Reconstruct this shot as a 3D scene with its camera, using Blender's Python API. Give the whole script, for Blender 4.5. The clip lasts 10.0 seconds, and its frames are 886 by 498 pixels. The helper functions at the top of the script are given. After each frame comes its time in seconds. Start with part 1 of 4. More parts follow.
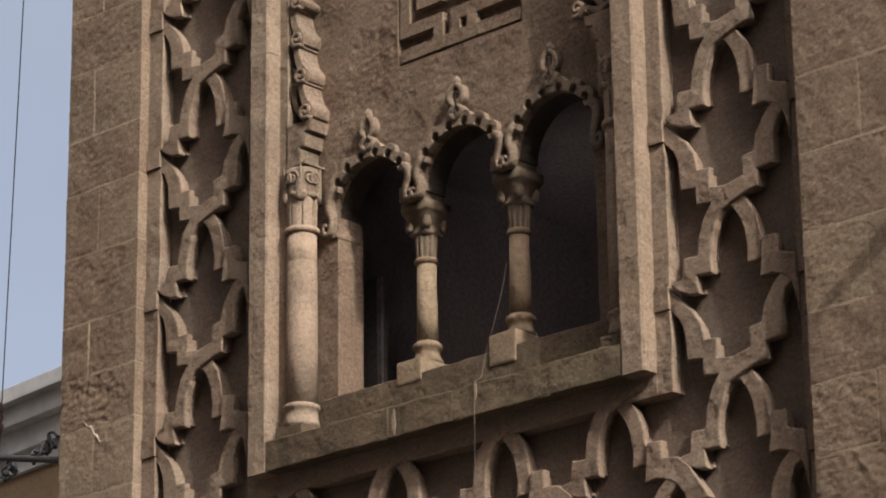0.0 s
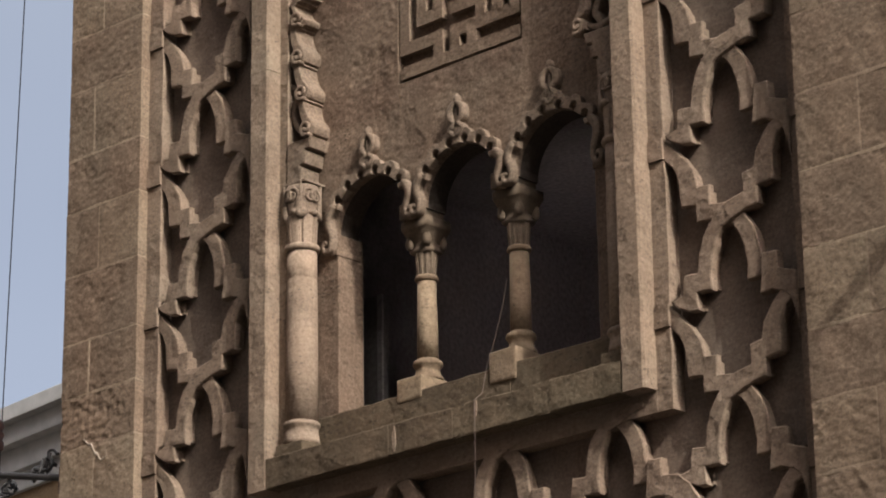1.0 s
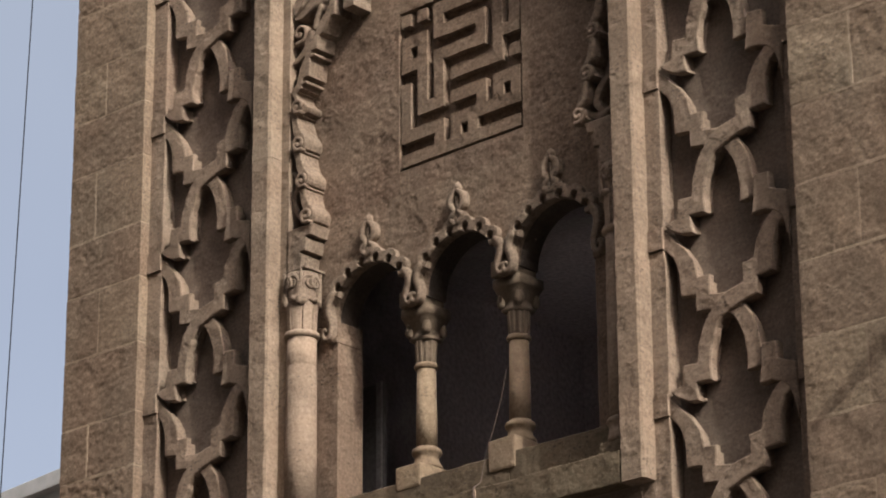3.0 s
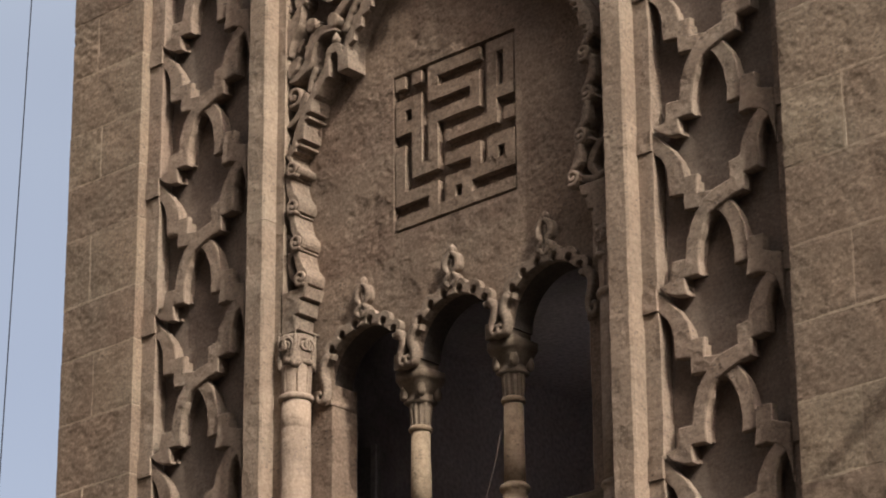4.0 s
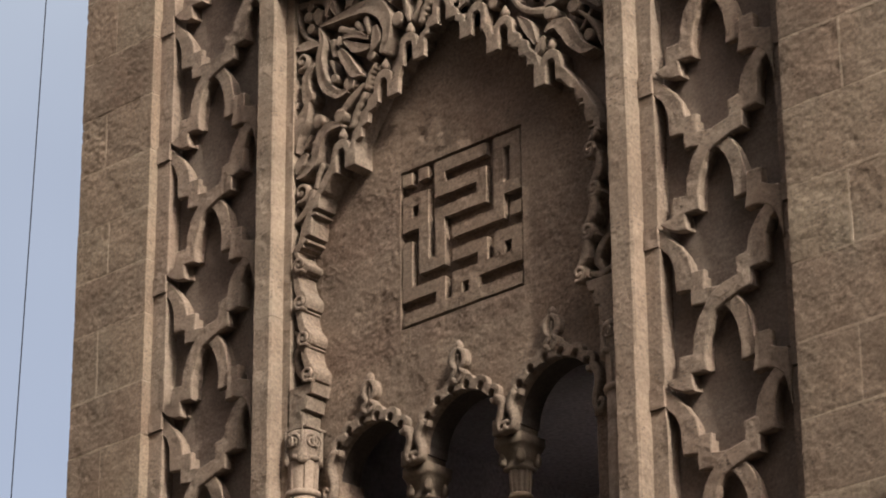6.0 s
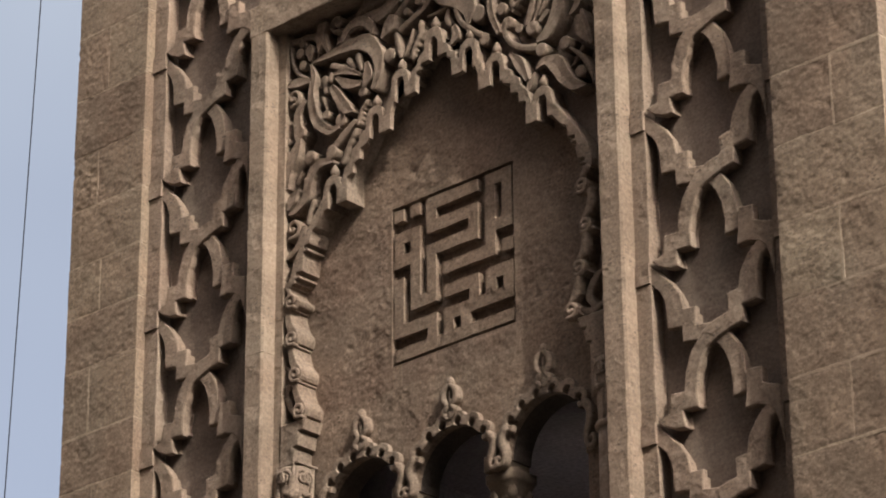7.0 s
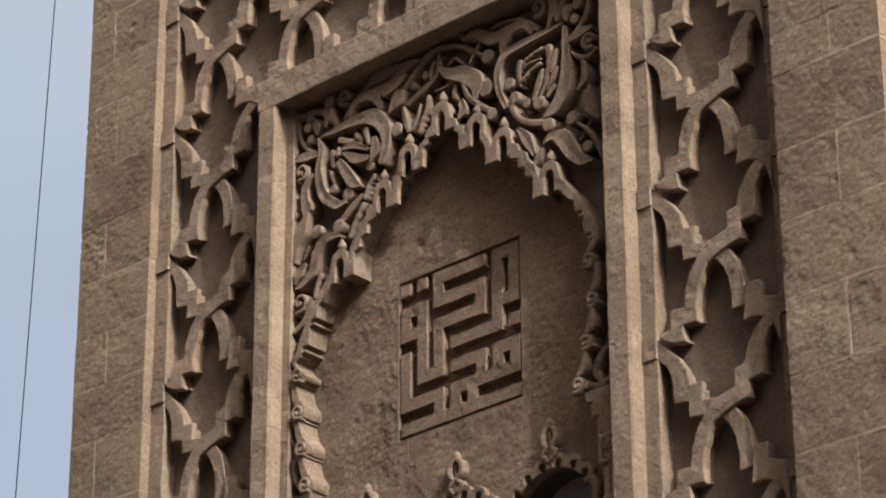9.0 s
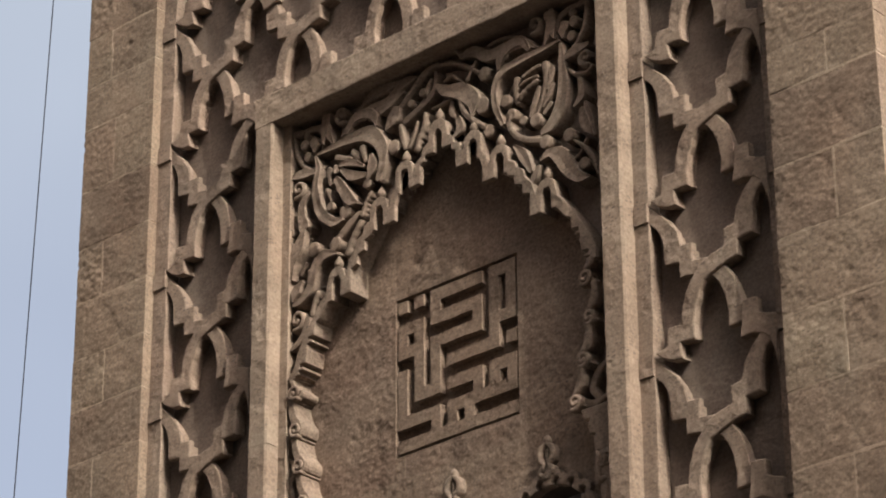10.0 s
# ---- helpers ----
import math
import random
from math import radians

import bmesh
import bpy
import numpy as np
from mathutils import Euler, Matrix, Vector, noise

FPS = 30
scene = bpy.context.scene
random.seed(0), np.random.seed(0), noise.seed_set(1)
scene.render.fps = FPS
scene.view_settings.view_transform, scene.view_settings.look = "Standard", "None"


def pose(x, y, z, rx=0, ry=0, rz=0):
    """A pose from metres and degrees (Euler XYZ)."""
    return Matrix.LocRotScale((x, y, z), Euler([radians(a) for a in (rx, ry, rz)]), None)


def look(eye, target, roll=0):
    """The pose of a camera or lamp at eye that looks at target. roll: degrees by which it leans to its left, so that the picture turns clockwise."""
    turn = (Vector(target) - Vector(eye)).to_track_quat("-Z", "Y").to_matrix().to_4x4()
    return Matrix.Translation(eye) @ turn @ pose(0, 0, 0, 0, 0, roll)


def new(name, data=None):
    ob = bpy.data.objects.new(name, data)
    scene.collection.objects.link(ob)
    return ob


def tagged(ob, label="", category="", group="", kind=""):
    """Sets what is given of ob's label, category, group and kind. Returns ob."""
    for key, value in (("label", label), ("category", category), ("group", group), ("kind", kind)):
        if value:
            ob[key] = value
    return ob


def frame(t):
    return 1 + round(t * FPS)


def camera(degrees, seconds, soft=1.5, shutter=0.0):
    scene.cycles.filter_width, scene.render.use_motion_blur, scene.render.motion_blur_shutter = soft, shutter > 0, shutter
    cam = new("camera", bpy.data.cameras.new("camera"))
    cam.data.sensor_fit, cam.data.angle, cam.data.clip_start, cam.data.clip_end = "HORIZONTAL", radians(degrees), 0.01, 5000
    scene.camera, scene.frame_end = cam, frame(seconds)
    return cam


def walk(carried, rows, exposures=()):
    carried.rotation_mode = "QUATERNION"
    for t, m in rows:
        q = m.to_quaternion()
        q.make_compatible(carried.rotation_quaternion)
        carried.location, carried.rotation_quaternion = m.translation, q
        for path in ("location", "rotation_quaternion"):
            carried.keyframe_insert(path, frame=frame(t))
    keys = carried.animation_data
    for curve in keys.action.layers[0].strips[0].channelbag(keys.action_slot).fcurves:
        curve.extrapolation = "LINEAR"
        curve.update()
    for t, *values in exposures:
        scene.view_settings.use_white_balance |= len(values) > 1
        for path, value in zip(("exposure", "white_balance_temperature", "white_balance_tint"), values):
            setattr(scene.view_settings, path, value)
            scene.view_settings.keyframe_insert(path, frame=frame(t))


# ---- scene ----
# The camera turns on a tripod in the street: yaw, pitch and roll in degrees.
cam = camera(16.31, 10.0, soft=1.9)
EYE = (9.52, -10.336, 1.6)
ROWS = [
    (0, 42.673, 19.361, -0.794),
    (0.5, 42.691, 19.454, -0.838),
    (1, 42.672, 19.680, -0.844),
    (1.5, 42.748, 19.988, -0.621),
    (2, 42.772, 20.390, -0.463),
    (2.5, 42.721, 20.811, -0.414),
    (4, 42.532, 22.468, -0.514),
    (4.5, 42.494, 23.026, -0.553),
    (5, 42.538, 23.459, -0.571),
    (5.5, 42.570, 23.838, -0.572),
    (6, 42.656, 24.246, -0.510),
    (7.5, 42.456, 25.219, -0.479),
    (8, 42.618, 25.531, -0.347),
    (8.5, 42.634, 25.894, -0.333),
    (9, 42.608, 26.300, -0.289),
    (9.5, 42.555, 26.538, -0.311),
    (10, 42.546, 26.618, -0.377),
]
walk(cam, [(t, pose(*EYE, 90 + pitch, 0, yaw) @ pose(0, 0, 0, 0, 0, roll)) for t, yaw, pitch, roll in ROWS],
     exposures=[(0, 0.86), (2.5, 0.90), (5, 0.95), (7.5, 0.99), (10, 1.05)])

# ---- light ----
SUN_AZ, SUN_EL = radians(72.5), radians(38)      # from the facade's normal towards +x
sun_dir = Vector((math.sin(SUN_AZ) * math.cos(SUN_EL), -math.cos(SUN_AZ) * math.cos(SUN_EL), math.sin(SUN_EL)))
world = bpy.data.worlds.new("sky")
world.use_nodes = True
scene.world = world
wn = world.node_tree.nodes
sky = wn.new("ShaderNodeTexSky")
sky.sky_type, sky.sun_disc = "NISHITA", False
sky.sun_elevation, sky.sun_rotation = SUN_EL, math.atan2(sun_dir.x, sun_dir.y)
sky.air_density, sky.dust_density, sky.ozone_density = 0.35, 10.0, 1.0
wn["Background"].inputs["Strength"].default_value = 0.15
wl = world.node_tree.links
# a thin veil of high cloud over the blue
spot = wn.new("ShaderNodeTexCoord")
cloud = wn.new("ShaderNodeTexNoise")
cloud.inputs["Scale"].default_value, cloud.inputs["Detail"].default_value = 2.2, 4
wl.new(spot.outputs["Generated"], cloud.inputs["Vector"])
veil = wn.new("ShaderNodeMix")
veil.data_type, veil.blend_type = "RGBA", "ADD"
veil.inputs["B"].default_value = (1.66, 1.74, 1.62, 1)
wl.new(cloud.outputs["Fac"], veil.inputs["Factor"])
wl.new(sky.outputs["Color"], veil.inputs["A"])
wl.new(veil.outputs["Result"], wn["Background"].inputs["Color"])
lamp = bpy.data.lights.new("sun", "SUN")
lamp.energy, lamp.angle, lamp.color = 2.6, radians(0.6), (1.0, 0.93, 0.83)
sun = new("sun", lamp)
sun.matrix_world = look(Vector((0, 0, 0)) + sun_dir * 60, (0, 0, 0))


# ---- materials ----
def mat(name):
    m = bpy.data.materials.new(name)
    m.use_nodes = True
    return m, m.node_tree.nodes, m.node_tree.links, m.node_tree.nodes["Principled BSDF"]


def stone(name, dark, light, rough=0.92, pit=0.5, grain=1.0, streak=0.25, vary=0.12, grime=(0.10, 0.075, 0.055)):
    """Weathered limestone: broad tone, vertical streaks, fine grain, pits and a rough relief."""
    m, n, l, b = mat(name)
    tc = n.new("ShaderNodeNewGeometry")
    oi = n.new("ShaderNodeObjectInfo")

    def noise_at(scale, detail, stretch=(1, 1, 1), rough_=0.6):
        mp = n.new("ShaderNodeMapping")
        mp.inputs["Scale"].default_value = stretch
        l.new(tc.outputs["Position"], mp.inputs["Vector"])
        t = n.new("ShaderNodeTexNoise")
        t.inputs["Scale"].default_value, t.inputs["Detail"].default_value = scale, detail
        t.inputs["Roughness"].default_value = rough_
        l.new(mp.outputs["Vector"], t.inputs["Vector"])
        return t.outputs["Fac"]

    def ramp(fac, lo, hi, c0=(0, 0, 0, 1), c1=(1, 1, 1, 1)):
        r = n.new("ShaderNodeValToRGB")
        r.color_ramp.elements[0].position, r.color_ramp.elements[1].position = lo, hi
        r.color_ramp.elements[0].color, r.color_ramp.elements[1].color = c0, c1
        l.new(fac, r.inputs["Fac"])
        return r.outputs["Color"]

    def mix(kind, fac, a, c):
        x = n.new("ShaderNodeMix")
        x.data_type, x.blend_type = "RGBA", kind
        for sock, v in ((x.inputs["Factor"], fac), (x.inputs["A"], a), (x.inputs["B"], c)):
            if isinstance(v, (int, float, tuple)):
                sock.default_value = v
            else:
                l.new(v, sock)
        return x.outputs["Result"]

    broad = noise_at(1.7, 5)
    patch = noise_at(6.0, 6, rough_=0.7)
    fine = noise_at(55.0, 5, rough_=0.75)
    drip = noise_at(5.0, 4, (2.2, 2.2, 0.22))
    col = mix("MIX", ramp(broad, 0.32, 0.68), (*dark, 1), (*light, 1))
    col = mix("MULTIPLY", 0.36, col, ramp(patch, 0.3, 0.7, (0.55, 0.52, 0.50, 1), (1.14, 1.12, 1.09, 1)))
    col = mix("MULTIPLY", min(1.0, 0.75 * grain), col, ramp(fine, 0.32, 0.68, (0.56, 0.54, 0.52, 1), (1.15, 1.13, 1.10, 1)))
    col = mix("MIX", ramp(drip, 0.56, 0.8, (0, 0, 0, 1), (streak, streak, streak, 1)), col, (*grime, 1))
    tool = noise_at(20.0, 3, (0.5, 0.5, 3.2))
    col = mix("MULTIPLY", 0.28, col, ramp(tool, 0.36, 0.64, (0.72, 0.70, 0.68, 1), (1.12, 1.12, 1.12, 1)))
    warm = noise_at(2.6, 4, (1.0, 1.0, 0.7))
    col = mix("MULTIPLY", 0.6, col, ramp(warm, 0.38, 0.66, (1.02, 0.96, 0.92, 1), (0.97, 1.01, 1.01, 1)))
    # worn pits hold dirt
    pits = n.new("ShaderNodeTexVoronoi")
    pits.inputs["Scale"].default_value, pits.inputs["Randomness"].default_value = 42.0, 1.0
    squash = n.new("ShaderNodeMapping")
    squash.inputs["Scale"].default_value = (0.7, 0.7, 1.3)
    l.new(tc.outputs["Position"], squash.inputs["Vector"])
    l.new(squash.outputs["Vector"], pits.inputs["Vector"])
    where = mix("MULTIPLY", 1.0, ramp(pits.outputs["Distance"], 0.20, 0.36, (1, 1, 1, 1), (0, 0, 0, 1)), ramp(noise_at(4.3, 4, rough_=0.7), 0.47, 0.60, (0, 0, 0, 1), (0.75 * pit, 0.75 * pit, 0.75 * pit, 1)))
    col = mix("MIX", where, col, tuple(0.45 * v for v in dark) + (1,))
    hsv = n.new("ShaderNodeHueSaturation")
    span = n.new("ShaderNodeMapRange")
    span.inputs["To Min"].default_value, span.inputs["To Max"].default_value = 1 - vary, 1 + vary
    l.new(oi.outputs["Random"], span.inputs["Value"])
    l.new(span.outputs["Result"], hsv.inputs["Value"])
    l.new(col, hsv.inputs["Color"])
    tint = ramp(oi.outputs["Random"], 0.1, 0.9, (1.0 + 0.16 * vary, 1.0 - 0.06 * vary, 1.0 - 0.12 * vary, 1), (1.0 - 0.10 * vary, 1.0 + 0.04 * vary, 1.0 - 0.10 * vary, 1))
    l.new(mix("MULTIPLY", 1.0, hsv.outputs["Color"], tint), b.inputs["Base Color"])
    b.inputs["Roughness"].default_value = rough
    b.inputs["Specular IOR Level"].default_value = 0.15
    # relief
    last = None
    for height, dist, power in ((noise_at(7.0, 4, rough_=0.6), 0.020, 0.4 * pit), (noise_at(34.0, 3, rough_=0.5), 0.007, 0.5 * max(pit, 0.35)), (fine, 0.004, 0.5 * grain)):
        u = n.new("ShaderNodeBump")
        u.inputs["Distance"].default_value, u.inputs["Strength"].default_value = dist, min(1.0, power)
        l.new(height, u.inputs["Height"])
        if last:
            l.new(last.outputs["Normal"], u.inputs["Normal"])
        last = u
    small = last
    vor = n.new("ShaderNodeTexVoronoi")
    vor.inputs["Scale"].default_value = 58.0
    l.new(tc.outputs["Position"], vor.inputs["Vector"])
    holes = n.new("ShaderNodeBump")
    holes.inputs["Distance"].default_value, holes.inputs["Strength"].default_value = 0.014, 0.9 * pit
    sparse = mix("MULTIPLY", 1.0, ramp(vor.outputs["Distance"], 0.34, 0.08), ramp(noise_at(3.5, 3), 0.44, 0.62))
    inv = n.new("ShaderNodeInvert")
    l.new(sparse, inv.inputs["Color"])
    l.new(inv.outputs["Color"], holes.inputs["Height"])
    l.new(small.outputs["Normal"], holes.inputs["Normal"])
    l.new(holes.outputs["Normal"], b.inputs["Normal"])
    return m


def plain(name, color, rough=0.6, metal=0.0, bump=0.3, scale=40.0, spread=0.25):
    m, n, l, b = mat(name)
    t = n.new("ShaderNodeTexNoise")
    t.inputs["Scale"].default_value, t.inputs["Detail"].default_value = scale, 5
    g = n.new("ShaderNodeNewGeometry")
    l.new(g.outputs["Position"], t.inputs["Vector"])
    r = n.new("ShaderNodeValToRGB")
    r.color_ramp.elements[0].position, r.color_ramp.elements[1].position = 0.3, 0.7
    r.color_ramp.elements[0].color = (*[c * (1 - spread) for c in color], 1)
    r.color_ramp.elements[1].color = (*[min(1, c * (1 + spread)) for c in color], 1)
    l.new(t.outputs["Fac"], r.inputs["Fac"])
    l.new(r.outputs["Color"], b.inputs["Base Color"])
    b.inputs["Roughness"].default_value, b.inputs["Metallic"].default_value = rough, metal
    u = n.new("ShaderNodeBump")
    u.inputs["Strength"].default_value, u.inputs["Distance"].default_value = bump, 0.004
    l.new(t.outputs["Fac"], u.inputs["Height"])
    l.new(u.outputs["Normal"], b.inputs["Normal"])
    return m


ASHLAR = stone("ashlar_limestone", (0.150, 0.119, 0.092), (0.223, 0.179, 0.140), pit=0.7, vary=0.15, grain=1.25)
TRIM = stone("trim_limestone", (0.188, 0.150, 0.118), (0.250, 0.202, 0.160), pit=1.0, streak=0.5, vary=0.05)
RIB = stone("lattice_limestone", (0.180, 0.142, 0.114), (0.234, 0.187, 0.151), pit=1.0, vary=0.06)
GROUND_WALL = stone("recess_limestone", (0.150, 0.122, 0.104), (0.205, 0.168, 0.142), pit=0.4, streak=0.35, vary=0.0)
PANEL = stone("panel_limestone", (0.144, 0.109, 0.086), (0.196, 0.152, 0.120), pit=1.0, vary=0.08, grain=1.5)
CARVED = stone("carved_limestone", (0.168, 0.134, 0.108), (0.216, 0.174, 0.142), pit=0.95, grain=1.3, vary=0.05)
PALE = stone("pale_column_stone", (0.234, 0.187, 0.151), (0.290, 0.234, 0.188), pit=0.9, streak=0.3, vary=0.03)
SILL = stone("stained_sill_stone", (0.080, 0.064, 0.046), (0.138, 0.112, 0.082), pit=0.9, streak=0.3, vary=0.10)
# darker stone for the window columns' necks, capitals and imposts
DARK_CARVED = stone("dark_carved_stone", (0.10, 0.080, 0.062), (0.15, 0.12, 0.093), pit=0.4, vary=0.05)
# the deep shade of the arch reveals is put into this stone's colour
REVEAL_SHADE = stone("shaded_reveal_stone", (0.050, 0.042, 0.037), (0.080, 0.067, 0.056), pit=0.3, vary=0.0)
INSIDE = plain("interior_plaster", (0.72, 0.675, 0.68), 0.9)


def dim_by_depth(m, colour, near, far):
    """Shade painted into the room's plaster, darkest by the windows and fading unevenly into the room."""
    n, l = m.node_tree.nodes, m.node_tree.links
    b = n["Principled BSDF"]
    undimmed = b.inputs["Base Color"].links[0].from_socket
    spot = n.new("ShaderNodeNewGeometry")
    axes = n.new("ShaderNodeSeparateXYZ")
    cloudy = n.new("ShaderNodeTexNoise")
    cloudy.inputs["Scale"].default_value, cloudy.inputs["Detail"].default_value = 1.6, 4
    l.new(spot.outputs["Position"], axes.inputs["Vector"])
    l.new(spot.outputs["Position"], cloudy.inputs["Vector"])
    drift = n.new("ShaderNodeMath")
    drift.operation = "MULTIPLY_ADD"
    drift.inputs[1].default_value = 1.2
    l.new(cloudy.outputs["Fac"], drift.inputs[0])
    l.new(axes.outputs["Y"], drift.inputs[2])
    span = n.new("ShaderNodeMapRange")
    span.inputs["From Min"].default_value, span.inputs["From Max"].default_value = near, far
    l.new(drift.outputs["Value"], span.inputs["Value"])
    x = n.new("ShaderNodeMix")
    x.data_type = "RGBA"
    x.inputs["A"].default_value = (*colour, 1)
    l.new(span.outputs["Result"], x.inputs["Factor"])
    l.new(undimmed, x.inputs["B"])
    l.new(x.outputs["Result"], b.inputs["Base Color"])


# painted gloom: the plaster seen through the first opening goes nearly black
dim_by_depth(INSIDE, (0.05, 0.044, 0.043), 1.3, 2.4)
WIRE = plain("cable_rubber", (0.02, 0.02, 0.022), 0.6)


# ---- building helpers ----
def part(name, bm, material, parent=None, label=""):
    bmesh.ops.recalc_face_normals(bm, faces=bm.faces[:])
    me = bpy.data.meshes.new(name)
    bm.to_mesh(me)
    bm.free()
    me.materials.append(material)
    ob = new(name, me)
    ob.parent = parent
    return tagged(ob, label)


def share(name, me, parent, m):
    ob = new(name, me)
    ob.parent, ob.matrix_basis = parent, m
    return ob


def thing(name, label, category, kind="", group=""):
    return tagged(new(name), label, category, group, kind)


def add_box(bm, x0, x1, y0, y1, z0, z1, bevel=0.0, jitter=0.0):
    vs = [bm.verts.new((x, y, z)) for x in (x0, x1) for y in (y0, y1) for z in (z0, z1)]
    fs = [bm.faces.new([vs[i] for i in q]) for q in ((0, 1, 3, 2), (4, 6, 7, 5), (0, 4, 5, 1), (2, 3, 7, 6), (0, 2, 6, 4), (1, 5, 7, 3))]
    if jitter:
        for v in vs:
            v.co += Vector([random.uniform(-jitter, jitter) for _ in range(3)])
    if bevel:
        bmesh.ops.bevel(bm, geom=list({e for f in fs for e in f.edges}), offset=bevel, segments=2, affect="EDGES", profile=0.6)
    return bm


def box(*a, **k):
    return add_box(bmesh.new(), *a, **k)


def inset(outline, d):
    """The outline moved inwards by d, corner by corner."""
    k = len(outline)
    area = sum(outline[i][0] * outline[(i + 1) % k][1] - outline[(i + 1) % k][0] * outline[i][1] for i in range(k))
    turn = 1 if area > 0 else -1
    out = []
    for i in range(k):
        p, q, r = (Vector(outline[j % k]) for j in (i - 1, i, i + 1))
        e, f = (q - p).normalized(), (r - q).normalized()
        na, nb = Vector((-e.y, e.x)) * turn, Vector((-f.y, f.x)) * turn
        m = na + nb
        m = m / max(0.35, m.length_squared / 2) if m.length > 1e-6 else na
        out.append(tuple(q + m * d))
    return out


def add_prism(bm, outline, y0, y1, bevel=0.0):
    """A shape drawn on the facade (x, z), from its front y0 back to y1, with a chamfered front edge."""
    loops = [(inset(outline, bevel), y0), (outline, y0 + bevel * 0.8)] if bevel else [(outline, y0)]
    loops.append((outline, y1))
    rings = [[bm.verts.new((x, y, z)) for x, z in pts] for pts, y in loops]
    k = len(outline)
    caps = [bm.faces.new(rings[0]), bm.faces.new(rings[-1][::-1])]
    for r, q in zip(rings, rings[1:]):
        for i in range(k):
            bm.faces.new((r[i], q[i], q[(i + 1) % k], r[(i + 1) % k]))
    for f in caps:
        f.normal_update()
    bmesh.ops.triangulate(bm, faces=caps, ngon_method="EAR_CLIP")
    return bm


def add_bar(bm, axis, lo, hi, y0, y1, c0, c1, bevel=0.006, wear=0.004, step=0.05):
    """A long stone bar along x or z with worn, slightly wavy arrises."""
    n = max(2, int((hi - lo) / step))
    seed = Vector((random.uniform(0, 50), random.uniform(0, 50), 0))
    section = [(c0 + bevel, y0), (c1 - bevel, y0), (c1, y0 + bevel), (c1, y1), (c0, y1), (c0, y0 + bevel)]
    rings = []
    for i in range(n + 1):
        t = lo + (hi - lo) * i / n
        ring = []
        for k, (c, y) in enumerate(section):
            w = wear * noise.noise(seed + Vector((t * 7, k * 3.1, 0))) + 0.6 * wear * noise.noise(seed + Vector((t * 23, k * 5.7, 9)))
            if k in (0, 1, 2, 5):
                c += w * (1 if c < (c0 + c1) / 2 else -1)
                y += abs(w) * 0.8 if k in (0, 1) else w
            ring.append(bm.verts.new((c, y, t) if axis == "z" else (t, y, c)))
        rings.append(ring)
    for a, b in zip(rings, rings[1:]):
        for i in range(6):
            bm.faces.new((a[i], a[(i + 1) % 6], b[(i + 1) % 6], b[i]))
    bm.faces.new(rings[0][::-1])
    bm.faces.new(rings[-1])
    return bm


def bar(*a, **k):
    return add_bar(bmesh.new(), *a, **k)


def pitted(x, z, seed, amount):
    """How far a weathered face lies back at a place: broad hollows, ragged pits in patches, now and then a deep hole."""
    p = Vector((x, z, seed))
    back = 0.0025 * noise.noise(p * 4.0)
    patch = min(1.0, max(0.0, 3.2 * noise.noise(p * 2.6 + Vector((7, 3, 0))) + 0.15))
    grit = noise.noise(Vector((x * 30, z * 44, seed))) + 0.6 * noise.noise(Vector((x * 62, z * 80, seed + 4)))
    back += amount * (0.009 * patch * max(0.0, grit) + 0.0012 * grit)
    hole = noise.noise(Vector((x * 9, z * 12, seed + 9)))
    return back + amount * 0.055 * max(0.0, hole - 0.60)


def rough_block(x0, x1, z0, z1, y, back, amount=1.0, step=0.012, worn=0.0009, seed=None):
    """A squared stone with a weathered face and worn arrises."""
    bm = bmesh.new()
    seed = random.uniform(0, 90) if seed is None else seed
    nx, nz = max(2, int((x1 - x0) / step)), max(2, int((z1 - z0) / step))
    grid = []
    for j in range(nz + 1):
        row = []
        for i in range(nx + 1):
            x, z = x0 + (x1 - x0) * i / nx, z0 + (z1 - z0) * j / nz
            edge = min(i, nx - i, j, nz - j)
            d = pitted(x, z, seed, amount) + (worn, 0.3 * worn, 0)[min(edge, 2)] * (1 + 0.8 * noise.noise(Vector((x * 17, z * 17, seed))))
            row.append(bm.verts.new((x, y + d, z)))
        grid.append(row)
    for a, b in zip(grid, grid[1:]):
        for i in range(nx):
            bm.faces.new((a[i], a[i + 1], b[i + 1], b[i])).smooth = True
    for line in (grid[0], grid[-1], [r[0] for r in grid], [r[-1] for r in grid]):
        rim = [bm.verts.new(v.co) for v in line]
        rear = [bm.verts.new((v.co.x, back, v.co.z)) for v in (line[0], line[-1])]
        bm.faces.new(rim + rear[::-1])
    return bm


def chipped(outline, gap=0.035, wear=0.0022):
    """The same outline with more corners, each a little off."""
    out = []
    for (xa, za), (xb, zb) in zip(outline, outline[1:] + outline[:1]):
        k = max(1, int(math.hypot(xb - xa, zb - za) / gap))
        for i in range(k):
            t = i / k
            out.append((xa + (xb - xa) * t + random.uniform(-wear, wear), za + (zb - za) * t + random.uniform(-wear, wear)))
    return out


def prism(*a, **k):
    return add_prism(bmesh.new(), *a, **k)


def add_lathe(bm, profile, x, y, n=32):
    """Turned work round an upright axis: profile of (radius, height)."""
    rings = [[bm.verts.new((x + r * math.cos(2 * math.pi * i / n), y + r * math.sin(2 * math.pi * i / n), z)) for i in range(n)] for r, z in profile]
    for a, b in zip(rings, rings[1:]):
        for i in range(n):
            bm.faces.new((a[i], a[(i + 1) % n], b[(i + 1) % n], b[i]))
    bm.faces.new(rings[0][::-1])
    bm.faces.new(rings[-1])
    for f in bm.faces:
        f.smooth = len(f.verts) == 4
    return bm


